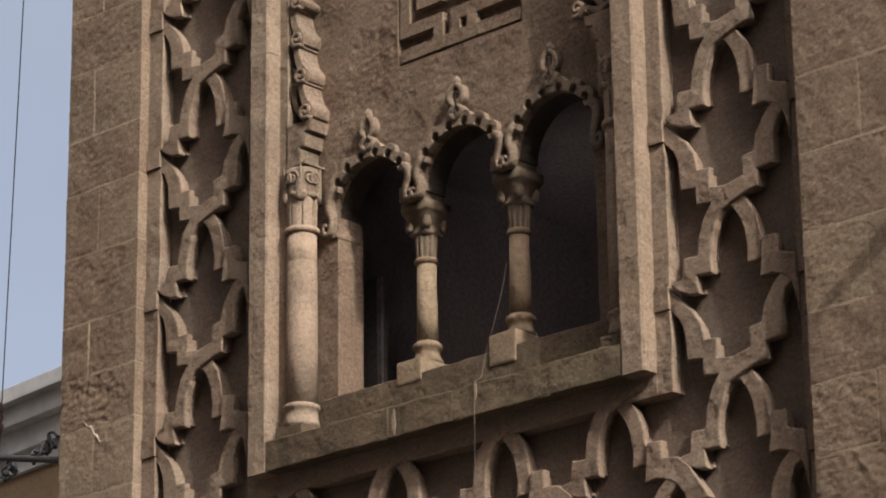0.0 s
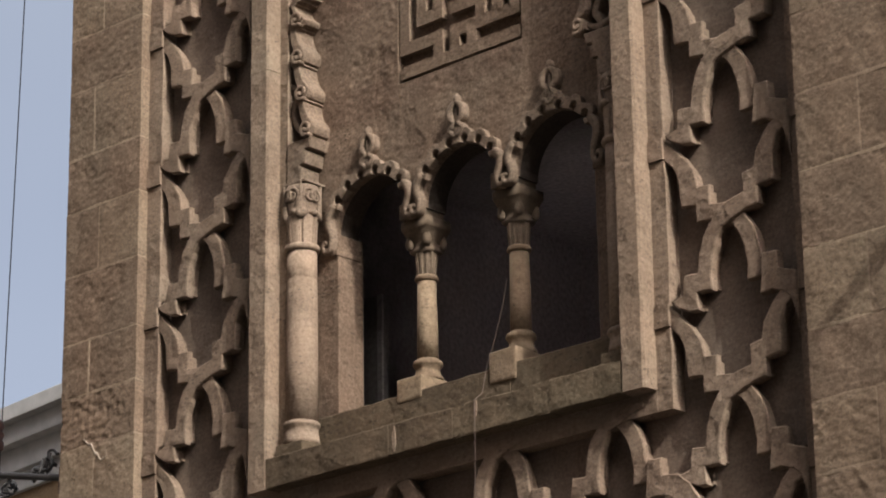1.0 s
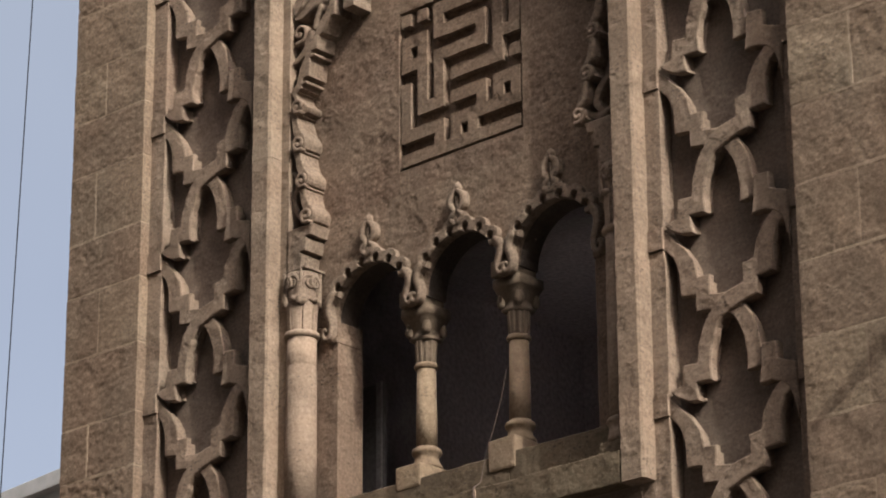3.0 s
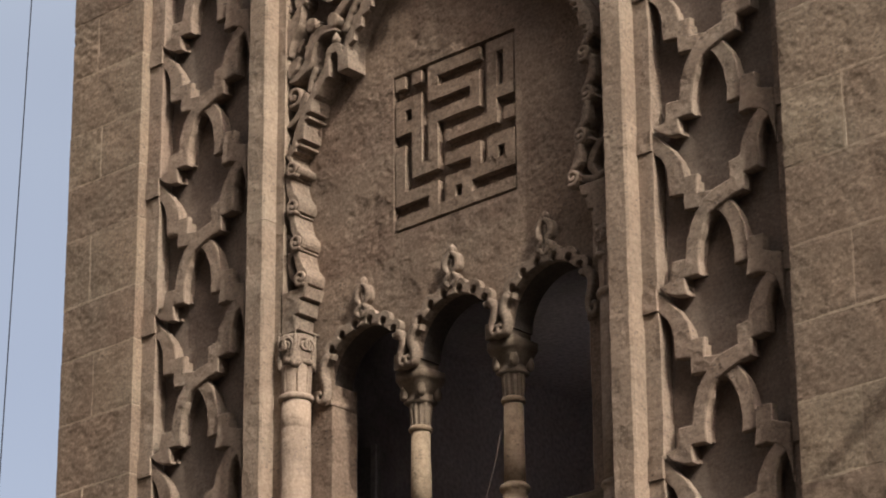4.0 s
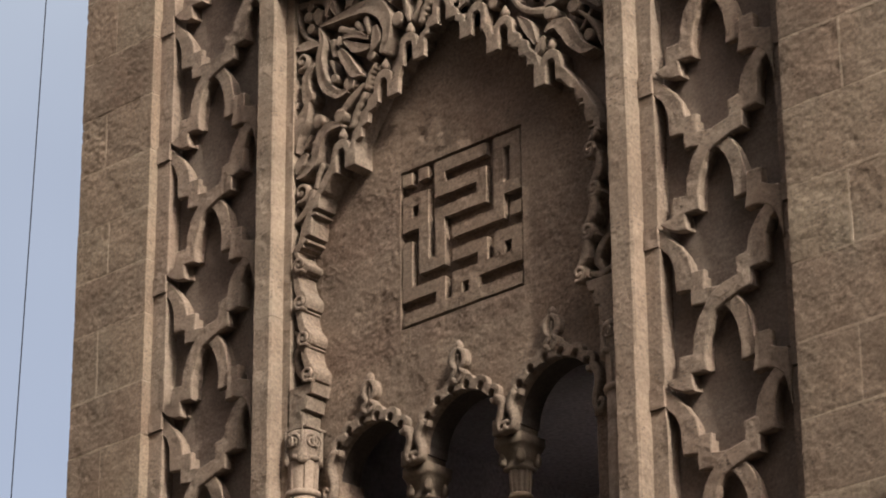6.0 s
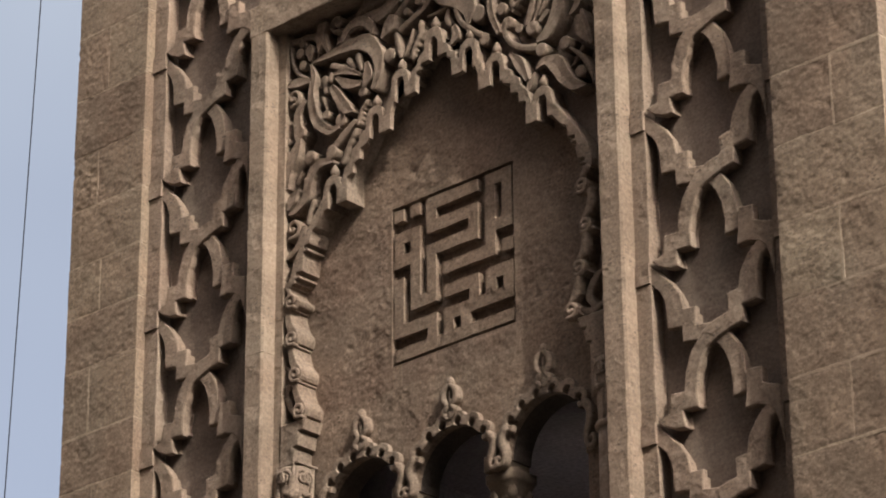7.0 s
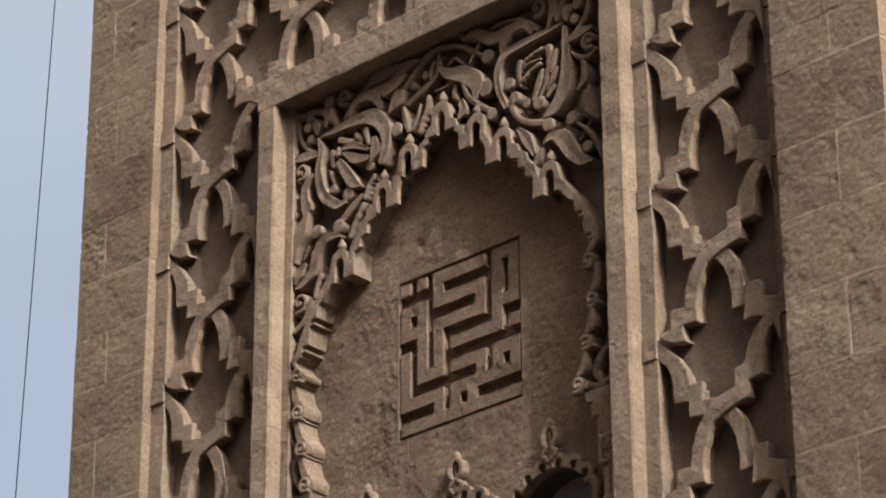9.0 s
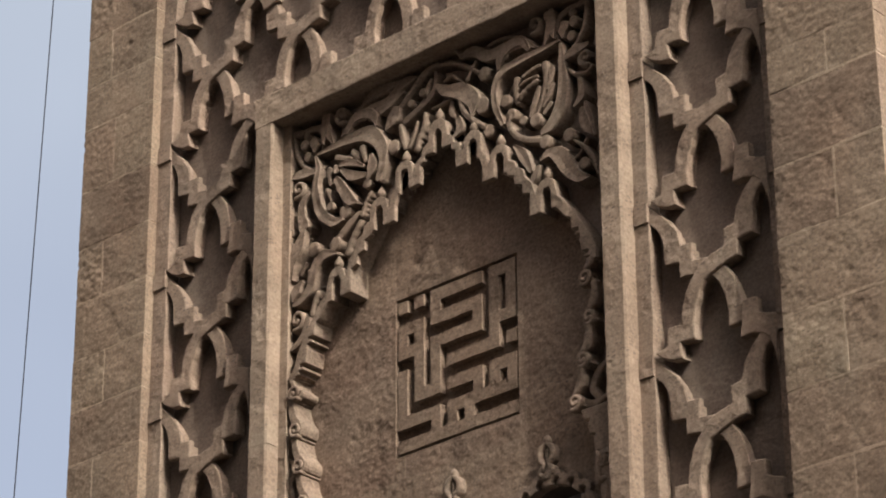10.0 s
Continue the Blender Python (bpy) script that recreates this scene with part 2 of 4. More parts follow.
def lathe(*a, **k):
    return add_lathe(bmesh.new(), *a, **k)


ROUND = ((-1, 1.0), (-0.96, 0.24), (-0.74, 0.05), (0.15, 0.0), (0.78, 0.05), (0.96, 0.24), (1, 1.0))
FLAT = ((-1, 1.0), (-1.0, 0.16), (-0.86, 0.03), (0.1, 0.0), (0.86, 0.03), (1.0, 0.13), (1, 1.0))
HOLLOW = ((-1, 1.0), (-1.0, 0.10), (-0.90, 0.01), (-0.1, 0.035), (0.88, 0.0), (1.0, 0.09), (1, 1.0))


def add_ribbon(bm, pts, widths, y0, y1, steps=5, section=ROUND, slope=0.0):
    """A carved band along a smooth line on the facade, with a rounded back-to-front section."""
    n = len(pts)
    line, wid = [], []
    for i in range(n - 1):
        p0, p1, p2, p3 = (Vector(pts[max(0, min(n - 1, j))]) for j in (i - 1, i, i + 1, i + 2))
        for s in range(steps + (i == n - 2)):
            t = s / steps
            line.append(0.5 * (2 * p1 + (p2 - p0) * t + (2 * p0 - 5 * p1 + 4 * p2 - p3) * t * t + (3 * p1 - p0 - 3 * p2 + p3) * t ** 3))
            u = t * t * (3 - 2 * t)
            wid.append(widths[i] * (1 - u) + widths[i + 1] * u)
    d0, d1 = (line[0] - line[1]).normalized(), (line[-1] - line[-2]).normalized()
    w0, w1 = wid[0], wid[-1]
    line = [line[0] + d0 * w0 * 0.95, line[0] + d0 * w0 * 0.6] + line + [line[-1] + d1 * w1 * 0.6, line[-1] + d1 * w1 * 0.95]
    wid = [w0 * 0.2, w0 * 0.75] + wid + [w1 * 0.75, w1 * 0.2]
    k = len(line)
    rings = []
    for i, (p, w) in enumerate(zip(line, wid)):
        d = (line[min(i + 1, k - 1)] - line[max(i - 1, 0)]).normalized()
        side = Vector((-d.y, d.x))
        ring = []
        end = 0.35 if i in (0, k - 1) else 0.0
        front = y0 + slope * i / k
        for a, depth in section:
            q = p + side * w * a
            ring.append(bm.verts.new((q.x, front + (y1 - front) * max(depth, end), q.y)))
        rings.append(ring)
    for a, b in zip(rings, rings[1:]):
        for i in range(6):
            f = bm.faces.new((a[i], a[i + 1], b[i + 1], b[i]))
            f.smooth = 0 < i < 5 and section is ROUND
    bm.faces.new(rings[0])
    bm.faces.new(rings[-1][::-1])
    return bm


def tube(name, pts, radius, material, parent=None):
    cu = bpy.data.curves.new(name, "CURVE")
    cu.dimensions, cu.bevel_depth, cu.bevel_resolution = "3D", radius, 2
    sp = cu.splines.new("POLY")
    sp.points.add(len(pts) - 1)
    for p, q in zip(sp.points, pts):
        p.co = (*q, 1)
    cu.materials.append(material)
    ob = new(name, cu)
    ob.parent = parent
    return ob


# ---- the tower's facade: x along it, y into it, z up; the lattice's front is y = 0 ----
HALF = 2.755                 # half the tower's width
PIER_Y, BACK_Y = -0.06, 0.088
FRAME_Y, WALL_Y = -0.09, 0.13
F_OUT, F_IN = 1.278, 1.14    # the frame's outer and inner half widths
F_Z0, F_Z1 = 5.632, 9.965     # its lower and upper edge
SILL_Z, BAR_Z = 5.79, 9.775  # top of the lower bar, underside of the upper bar
STRIP = 1.365                # outer half width of the flat strip round the frame
LOW, HIGH = 2.6, 14.0        # how far the facade is built in detail
PANEL_X = 2.15

tower = thing("tower", "square limestone tower with a carved lattice facade", "tower", "structure")

# core: side and back walls, with a room behind the window; an unseen back opening is added to light it
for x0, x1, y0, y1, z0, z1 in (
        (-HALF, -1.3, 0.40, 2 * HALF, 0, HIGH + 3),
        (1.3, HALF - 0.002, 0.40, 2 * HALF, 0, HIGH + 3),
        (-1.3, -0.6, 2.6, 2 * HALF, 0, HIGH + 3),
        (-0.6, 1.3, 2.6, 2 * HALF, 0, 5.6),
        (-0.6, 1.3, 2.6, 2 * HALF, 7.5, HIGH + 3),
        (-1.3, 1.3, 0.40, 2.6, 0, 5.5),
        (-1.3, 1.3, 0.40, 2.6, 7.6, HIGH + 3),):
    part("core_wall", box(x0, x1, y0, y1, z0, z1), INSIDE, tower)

# recessed ground behind the lattice: four panels round the window bay
for x0, x1, z0, z1 in ((-PANEL_X, -1.2, LOW, HIGH), (1.2, PANEL_X + 0.06, LOW, HIGH), (-1.2, 1.2, LOW, 5.66), (-1.2, 1.2, 9.9, HIGH)):
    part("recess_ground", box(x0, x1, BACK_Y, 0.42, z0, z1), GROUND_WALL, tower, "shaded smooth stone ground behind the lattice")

# flat strips that border the lattice
def strip_blocks(a, b, low, high, parent):
    """Upright border strip, jointed under each neck of the lattice."""
    joints = [7.175 + 0.80 * k + 0.338 for k in range(-6, 9)]
    levels = [low] + [z for z in joints if low + 0.05 < z < high - 0.05] + [high]
    for z0, z1 in zip(levels, levels[1:]):
        part("border_block", bar("z", z0 + 0.001, z1 - 0.004, random.uniform(-0.001, 0.003), BACK_Y + 0.02, a, b, bevel=0.004, wear=0.005), RIB, parent)
    for z in levels[1:-1]:
        part("border_arm", bar("z", z + 0.001, z + 0.105, -0.0100, 0.01, a + 0.010, b, bevel=0.003, wear=0.003), RIB, parent)


strip_blocks(-PANEL_X - 0.02, -2.055, LOW, HIGH, tower)
strip_blocks(2.075, PANEL_X + 0.06, LOW, HIGH, tower)

# ---- the lattice ----
STEP_X, STEP_Z, CROSS_Z = 0.688, 0.80, 7.175
HALF_RIB = [(0, 0.05), (-0.085, 0.061), (-0.085, 0.152), (-0.15, 0.16), (-0.168, 0.238), (-0.215, 0.31), (-0.28, 0.373), (-0.344, 0.43),
            (-0.344, 0.33), (-0.312, 0.284), (-0.284, 0.216), (-0.275, 0.082), (-0.19, 0.072), (-0.188, -0.008), (-0.105, -0.02),
            (-0.15, -0.10), (-0.172, -0.17), (-0.184, -0.255), (-0.262, -0.25), (-0.27, -0.338), (-0.32, -0.352), (-0.344, -0.356),
            (-0.295, -0.398), (-0.232, -0.425), (-0.156, -0.432), (-0.168, -0.345), (-0.082, -0.35),
            (-0.085, -0.273), (-0.070, -0.185), (-0.042, -0.115), (-0.012, -0.072), (0, -0.064)]
TOP_EDGE = HALF_RIB[1:8]            # from the crossing up to the neck
LOW_EDGE = HALF_RIB[8:15]           # back along the underside
LEG = HALF_RIB[15:-1]               # down the outside of an arch leg, round its foot, up the inside


CROSS_LAP = [(0.180, -0.250), (0.258, -0.256), (0.262, -0.335), (0.344, -0.345), (0.415, -0.400), (0.473, -0.490), (0.520, -0.562), (0.404, -0.584), (0.376, -0.520), (0.340, -0.470), (0.295, -0.440), (0.227, -0.428), (0.160, -0.434)]
LAP = [(0.180, -0.250), (0.258, -0.256), (0.262, -0.335), (0.362, -0.370), (0.362, -0.640), (0.350, -0.600), (0.338, -0.540), (0.322, -0.487), (0.285, -0.450), (0.227, -0.428), (0.160, -0.434)]


def strand(reach):
    """One strand: from the right neck over the crossing and down the left leg."""
    far = [(u + (-reach if u < -0.34 else 0), v) for u, v in TOP_EDGE], [(u + (-reach if u < -0.34 else 0), v) for u, v in LOW_EDGE]
    out = [(-u, v) for u, v in reversed(far[0])] + [(0.0, 0.045), (-0.065, 0.012), (-0.105, -0.035)] + LEG
    return out + [(0.0, -0.064), (0.055, -0.04)] + [(-u, v) for u, v in reversed(far[1])]


def slim(outline, d=0.023):
    """The outline with the edges that face +x drawn in; the necks keep their ends."""
    k = len(outline)
    area = sum(outline[i][0] * outline[(i + 1) % k][1] - outline[(i + 1) % k][0] * outline[i][1] for i in range(k))
    out = []
    for i, (u, v) in enumerate(outline):
        p, q = Vector(outline[i - 1]), Vector(outline[(i + 1) % k])
        e = (q - p).normalized()
        nx = e.y if area > 0 else -e.y
        out.append((u - d * min(1.0, max(0.0, nx) * 1.3) * (abs(u) < 0.335), v))
    return out


def lattice_cell(cut_low=None, cut_high=None, reach=0.0, border=False):
    bm = bmesh.new()
    over, under = slim(strand(reach)), slim([(-u, v) for u, v in reversed(strand(reach))])
    add_prism(bm, chipped(over), -0.007, 0.032, bevel=0.006)
    add_prism(bm, chipped(under), 0.006, 0.038, bevel=0.006)
    # the upper strand laps over the neck; at the border it runs down into the strip
    add_prism(bm, chipped(LAP if border else CROSS_LAP), -0.0105, 0.036, bevel=0.006)
    # the ribs are undercut
    add_prism(bm, inset(over, 0.020), 0.029, BACK_Y + 0.01)
    add_prism(bm, inset(under, 0.020), 0.035, BACK_Y + 0.012)
    for cut, sign in ((cut_low, 1), (cut_high, -1)):
        if cut is not None:
            bmesh.ops.bisect_plane(bm, geom=bm.verts[:] + bm.edges[:] + bm.faces[:], plane_co=(0, 0, cut), plane_no=(0, 0, -sign), clear_outer=True)
    bmesh.ops.recalc_face_normals(bm, faces=bm.faces[:])
    me = bpy.data.meshes.new("lattice_rib")
    bm.to_mesh(me)
    bm.free()
    me.materials.append(RIB)
    return me


lattice = tagged(new("lattice_tracery"), "carved limestone lattice of interlaced lobed arches", "tracery", kind="structure")
cells = {}
for col in (-2.5, -1.5, -0.5, 0.5, 1.5, 2.5):
    for row in range(-5, 9):
        z = CROSS_Z + row * STEP_Z
        lo = hi = None
        if abs(col) < 2:
            if 5.60 < z - 0.44 and z + 0.44 < 10.0:
                continue
            lo = round(10.0 - z, 3) if z > 9 and z - 0.44 < 10.0 else None
            hi = round(5.60 - z, 3) if z < 7 and z + 0.44 > 5.60 else None
            if (lo or 0) > 0.42 or (hi or 0) < -0.42:
                continue
        reach = 0.02 if abs(col) > 2 else 0.0
        border = col > 2 or (col < -2 and 5.3 < z < 10.3)
        if (lo, hi, reach, border) not in cells:
            cells[lo, hi, reach, border] = lattice_cell(lo, hi, reach, border)
        share("lattice_rib", cells[lo, hi, reach, border], lattice, pose(col * STEP_X, 0, z, 0, random.uniform(-0.3, 0.3), 0))


# ---- the window frame ----
frame_bar = thing("window_frame_moulding", "proud square limestone moulding round the window bay", "moulding", "structure")
for x0, x1 in ((-F_OUT, -F_IN), (F_IN, F_OUT)):
    z = F_Z0
    for h in (2.25, BAR_Z - F_Z0 - 2.25):
        part("upright_block", bar("z", z, z + h - 0.0006, FRAME_Y, BACK_Y, x0, x1, bevel=0.012), TRIM, frame_bar)
        z += h
for a, b in ((-F_IN, -0.30), (-0.30, 0.115), (0.115, 0.72), (0.72, F_IN)):
    part("sill_block", bar("x", a, b - 0.002, FRAME_Y + random.uniform(0, 0.003), 0.16, F_Z0, SILL_Z - 0.001, bevel=0.006, wear=0.006), SILL, frame_bar)
for a, b in ((-F_OUT, -0.3), (-0.3, 0.55), (0.55, F_OUT)):
    part("lintel_block", bar("x", a, b - 0.001, FRAME_Y, 0.16, BAR_Z, F_Z1, bevel=0.006), TRIM, frame_bar)
strip_blocks(-STRIP, -F_OUT + 0.01, 5.53, 10.03, frame_bar)
strip_blocks(F_OUT - 0.01, STRIP, 5.53, 10.03, frame_bar)
for c, d in ((5.53, F_Z0 + 0.01), (F_Z1 - 0.01, 10.03)):
    part("frame_rim", box(-F_OUT, F_OUT, 0.0, BACK_Y + 0.02, c, d, bevel=0.004), RIB, frame_bar)
for a, b in ((-F_IN - 0.01, -1.083), (1.097, F_IN + 0.01)):
    part("inner_rim", box(a, b, 0.0, WALL_Y + 0.02, SILL_Z, BAR_Z, bevel=0.003), TRIM, frame_bar)

for x, z, w, h in ((-0.262, 5.712, 0.014, 0.058), (0.266, 5.748, 0.009, 0.036)):
    ragged = [(x + w * (1 + 0.3 * random.uniform(-1, 1)) * math.cos(k * 0.45), z + h * (1 + 0.2 * random.uniform(-1, 1)) * math.sin(k * 0.45)) for k in range(14)]
    y = FRAME_Y - 0.0008
    part("mortar_patch", prism(ragged, y, y + 0.02, bevel=0.0015), PALE, frame_bar, "pale smear of lime mortar")

# ---- the wall of the bay, pierced by three arches ----
ARCH_X, SPRING, CROWN, HW = (-0.61, 0.0, 0.61), 6.955, 7.19, 0.24
REVEAL_Y = 0.31
bay = thing("wall_bay", "recessed limestone wall over three arched window openings", "wall", "structure")


def arch_points(cx, n=20):
    return [(cx - (HW + 0.03) * math.cos(math.pi * i / n), SPRING + (CROWN + 0.03 - SPRING) * math.sin(math.pi * i / n)) for i in range(n + 1)]


TOP = 7.52
ring = [(-1.15, SPRING)]
for cx in ARCH_X:
    ring += arch_points(cx)
ring += [(1.15, SPRING), (1.15, TOP), (-1.15, TOP)]
part("arcade_wall", prism(ring, WALL_Y, WALL_Y + 0.05), PANEL, bay)
part("arch_soffits", prism(ring, WALL_Y + 0.05, REVEAL_Y), REVEAL_SHADE, bay, "soffits of the window arches, shade painted into their colour")
for a, b in ((-1.15, ARCH_X[0] - HW), (ARCH_X[2] + HW, 1.15)):
    part("jamb", rough_block(a, b, SILL_Z, SPRING - 0.001, WALL_Y, REVEAL_Y, 0.7, 0.015), PANEL, bay)
KX0, KX1, KZ0, KZ1 = -0.418, 0.416, 7.646, 8.53
KUFIC_Y = WALL_Y + 0.042
# courses of the wall round the inscription
for a, b, c, d in ((-1.15, -0.35, TOP, 7.70), (-0.35, 0.0, TOP, KZ0), (0.0, 0.46, TOP, KZ0), (0.46, 1.15, TOP, 7.74),
                   (-1.15, KX0, 7.70, 8.12), (KX1, 1.15, 7.74, 8.20), (-1.15, KX0, 8.12, KZ1), (KX1, 1.15, 8.20, KZ1),
                   (-1.15, 0.1, KZ1, 9.0), (0.1, 1.15, KZ1, 9.0), (-1.15, 1.15, 9.0, BAR_Z + 0.1)):
    if c < KZ1 and d > KZ0 and a < KX0 < b:
        b = KX0
    if c < KZ1 and d > KZ0 and a < KX1 < b:
        a = KX1
    part("wall_block", rough_block(a, b, c, d, WALL_Y, 0.40, 1.0, worn=0.0006 if c < KZ0 else 0.0, seed=31.0), PANEL, bay)
for a, b, c, d in ((KX0, -0.35, TOP, KZ0), (KX1, 0.46, TOP, KZ0), (KX1, 0.46, KZ0, 7.74)):
    part("wall_block", rough_block(a, b, c, d, WALL_Y, 0.40, 0.75, worn=0.0, seed=31.0), PANEL, bay)
part("panel_ground", box(KX0 - 0.005, KX1 + 0.005, KUFIC_Y, 0.40, KZ0 - 0.005, KZ1 + 0.005), PANEL, bay)
for a, b in ((-1.15, -0.30), (-0.30, 0.30), (0.30, 1.15)):
    part("parapet_block", bar("x", a, b, WALL_Y - 0.012, 0.40, SILL_Z, 6.005, bevel=0.006, wear=0.006), SILL, bay)

# square inscription: letters left standing at the wall's face, the ground cut away
LETTERS = ["10101111110111",
           "00001000000101", "11101111110101", "10100000010101", "11101111110111", "00101000000100", "10101011111101",
           "10101000000000", "10111011110111", "10000000010101", "11111011111111", "00001010100000", "11111111111111"]
inscription = thing("square_inscription", "square panel of angular geometric lettering carved in limestone", "inscription")
COLS, ROWS_N, EDGE_X, EDGE_Z = 14, 13, 0.018, 0.020


GRID_X = [KX0 + EDGE_X + (KX1 - KX0 - 2 * EDGE_X) * i / COLS for i in range(COLS + 1)]
GRID_Z = [KZ1 - EDGE_Z - (KZ1 - KZ0 - 2 * EDGE_Z) * i / ROWS_N for i in range(ROWS_N + 1)]


def on(r, c):
    return 0 <= r < ROWS_N and 0 <= c < COLS and LETTERS[r][c] == "1"


def letter(bm, squares):
    for r, c in squares:
        x0, x1, z1, z0 = GRID_X[c], GRID_X[c + 1], GRID_Z[r], GRID_Z[r + 1]
        x0 -= 0 if on(r, c - 1) else 0.004
        x1 += 0 if on(r, c + 1) else 0.004
        z0 -= 0 if on(r + 1, c) else 0.002
        corners = [(x0, z0), (x1, z0), (x1, z1), (x0, z1)]
        front = [bm.verts.new((x, WALL_Y + 0.002, z)) for x, z in corners]
        back = [bm.verts.new((x, KUFIC_Y + 0.004, z)) for x, z in corners]
        bm.faces.new(front)
        for i, bare in enumerate((not on(r + 1, c), not on(r, c + 1), not on(r - 1, c), not on(r, c - 1))):
            if bare:
                j = (i + 1) % 4
                bm.faces.new((front[i], back[i], back[j], front[j]))
    for v in bm.verts:
        v.co.x += 0.0045 * noise.noise(v.co * 14)
        v.co.z += 0.0045 * noise.noise(v.co * 14 + Vector((5, 5, 5)))
    bmesh.ops.remove_doubles(bm, verts=bm.verts[:], dist=0.0006)
    return bm


left_over = {(r, c) for r in range(ROWS_N) for c in range(COLS) if on(r, c)}
while left_over:
    group, edge_set = set(), [min(left_over)]
    while edge_set:
        r, c = edge_set.pop()
        if (r, c) in left_over:
            left_over.discard((r, c))
            group.add((r, c))
            edge_set += [(r + 1, c), (r - 1, c), (r, c + 1), (r, c - 1)]
    part("raised_letter", letter(bmesh.new(), sorted(group)), PANEL, inscription)

# ---- scalloped hoods over the window arches ----
for cx in ARCH_X:
    hood = thing("arch_hood", "scalloped limestone hood with drilled lobes and a bud finial", "moulding", "", "hoods over the window arches")
    lobes = 8
    inner_line, outer_line = [], []
    for i in range(1, lobes - 1):
        th = math.pi * (1.0 - (i + 0.5) / lobes)
        er, ei = Vector((math.cos(th), math.sin(th))), Vector((math.sin(th), -math.cos(th)))
        reach = Vector((0.228 * er.x, 0.192 * er.y))
        mid = Vector((cx, 7.0)) + reach + er * 0.030
        for k in range(13):
            a = math.radians(-150 + 300 * k / 12)
            inner_line.append(tuple(mid + er * 0.0245 * math.cos(a) + ei * 0.0245 * math.sin(a)))
        crest = Vector((cx, 7.0)) + Vector((0.228 * er.x, 0.192 * er.y)) + er * 0.058
        for k in range(9):
            a = math.radians(-68 + 136 * k / 8)
            outer_line.append(tuple(crest + er * 0.040 * math.cos(a) - er * 0.012 + ei * 0.044 * math.sin(a)))
    feet = [(cx + 0.285, 7.083), (cx + 0.213, 7.072)], [(cx - 0.213, 7.072), (cx - 0.285, 7.083)]
    bm = prism(inner_line + feet[0][::-1] + outer_line[::-1] + feet[1][::-1], 0.096, 0.135, bevel=0.004)
    part("scalloped_band", bm, CARVED, hood)
    for s in (-1, 1):
        # the outermost tails hang long and free, the others stop short over the columns
        free = s * cx > 0.5
        fall, spread = (0.88, 0.70) if free else (0.68, 0.62)
        tail = ((0.252, 7.090), (0.292, 7.045), (0.296, 6.985), (0.272, 6.930), (0.264, 6.882), (0.276, 6.838), (0.314, 6.828), (0.338, 6.858), (0.322, 6.890), (0.302, 6.874))
        curl = [(cx + s * (0.25 + (u - 0.25) * spread), 7.09 + (z - 7.09) * fall) for u, z in tail]
        part("scroll_end", add_ribbon(bmesh.new(), curl, [0.024, 0.024, 0.022, 0.020, 0.017, 0.015, 0.013, 0.012, 0.010, 0.008], 0.088, 0.135, steps=4), CARVED, hood)
    bud = bmesh.new()
    add_lathe(bud, [(0.010, 7.235), (0.024, 7.25), (0.020, 7.28), (0.014, 7.30)], cx, 0.112, 14)
    add_lathe(bud, [(0.012, 7.412), (0.021, 7.425), (0.023, 7.44), (0.016, 7.458), (0.003, 7.468)], cx, 0.108, 14)
    for s in (-1, 1):
        add_ribbon(bud, [(cx + s * 0.012, 7.245), (cx + s * 0.040, 7.275), (cx + s * 0.016, 7.31), (cx + s * 0.040, 7.345), (cx + s * 0.036, 7.39), (cx + s * 0.008, 7.418)], [0.014, 0.017, 0.013, 0.019, 0.018, 0.012], 0.086, 0.135)
    add_ribbon(bud, [(cx, 7.335), (cx, 7.385)], [0.009, 0.011], 0.095, 0.135)
    part("bud_finial", bud, CARVED, hood)

# ---- slender columns between the openings ----
COLUMN = stone("window_column_stone", (0.175, 0.135, 0.098), (0.24, 0.186, 0.136), pit=0.9, streak=0.15, vary=0.05)


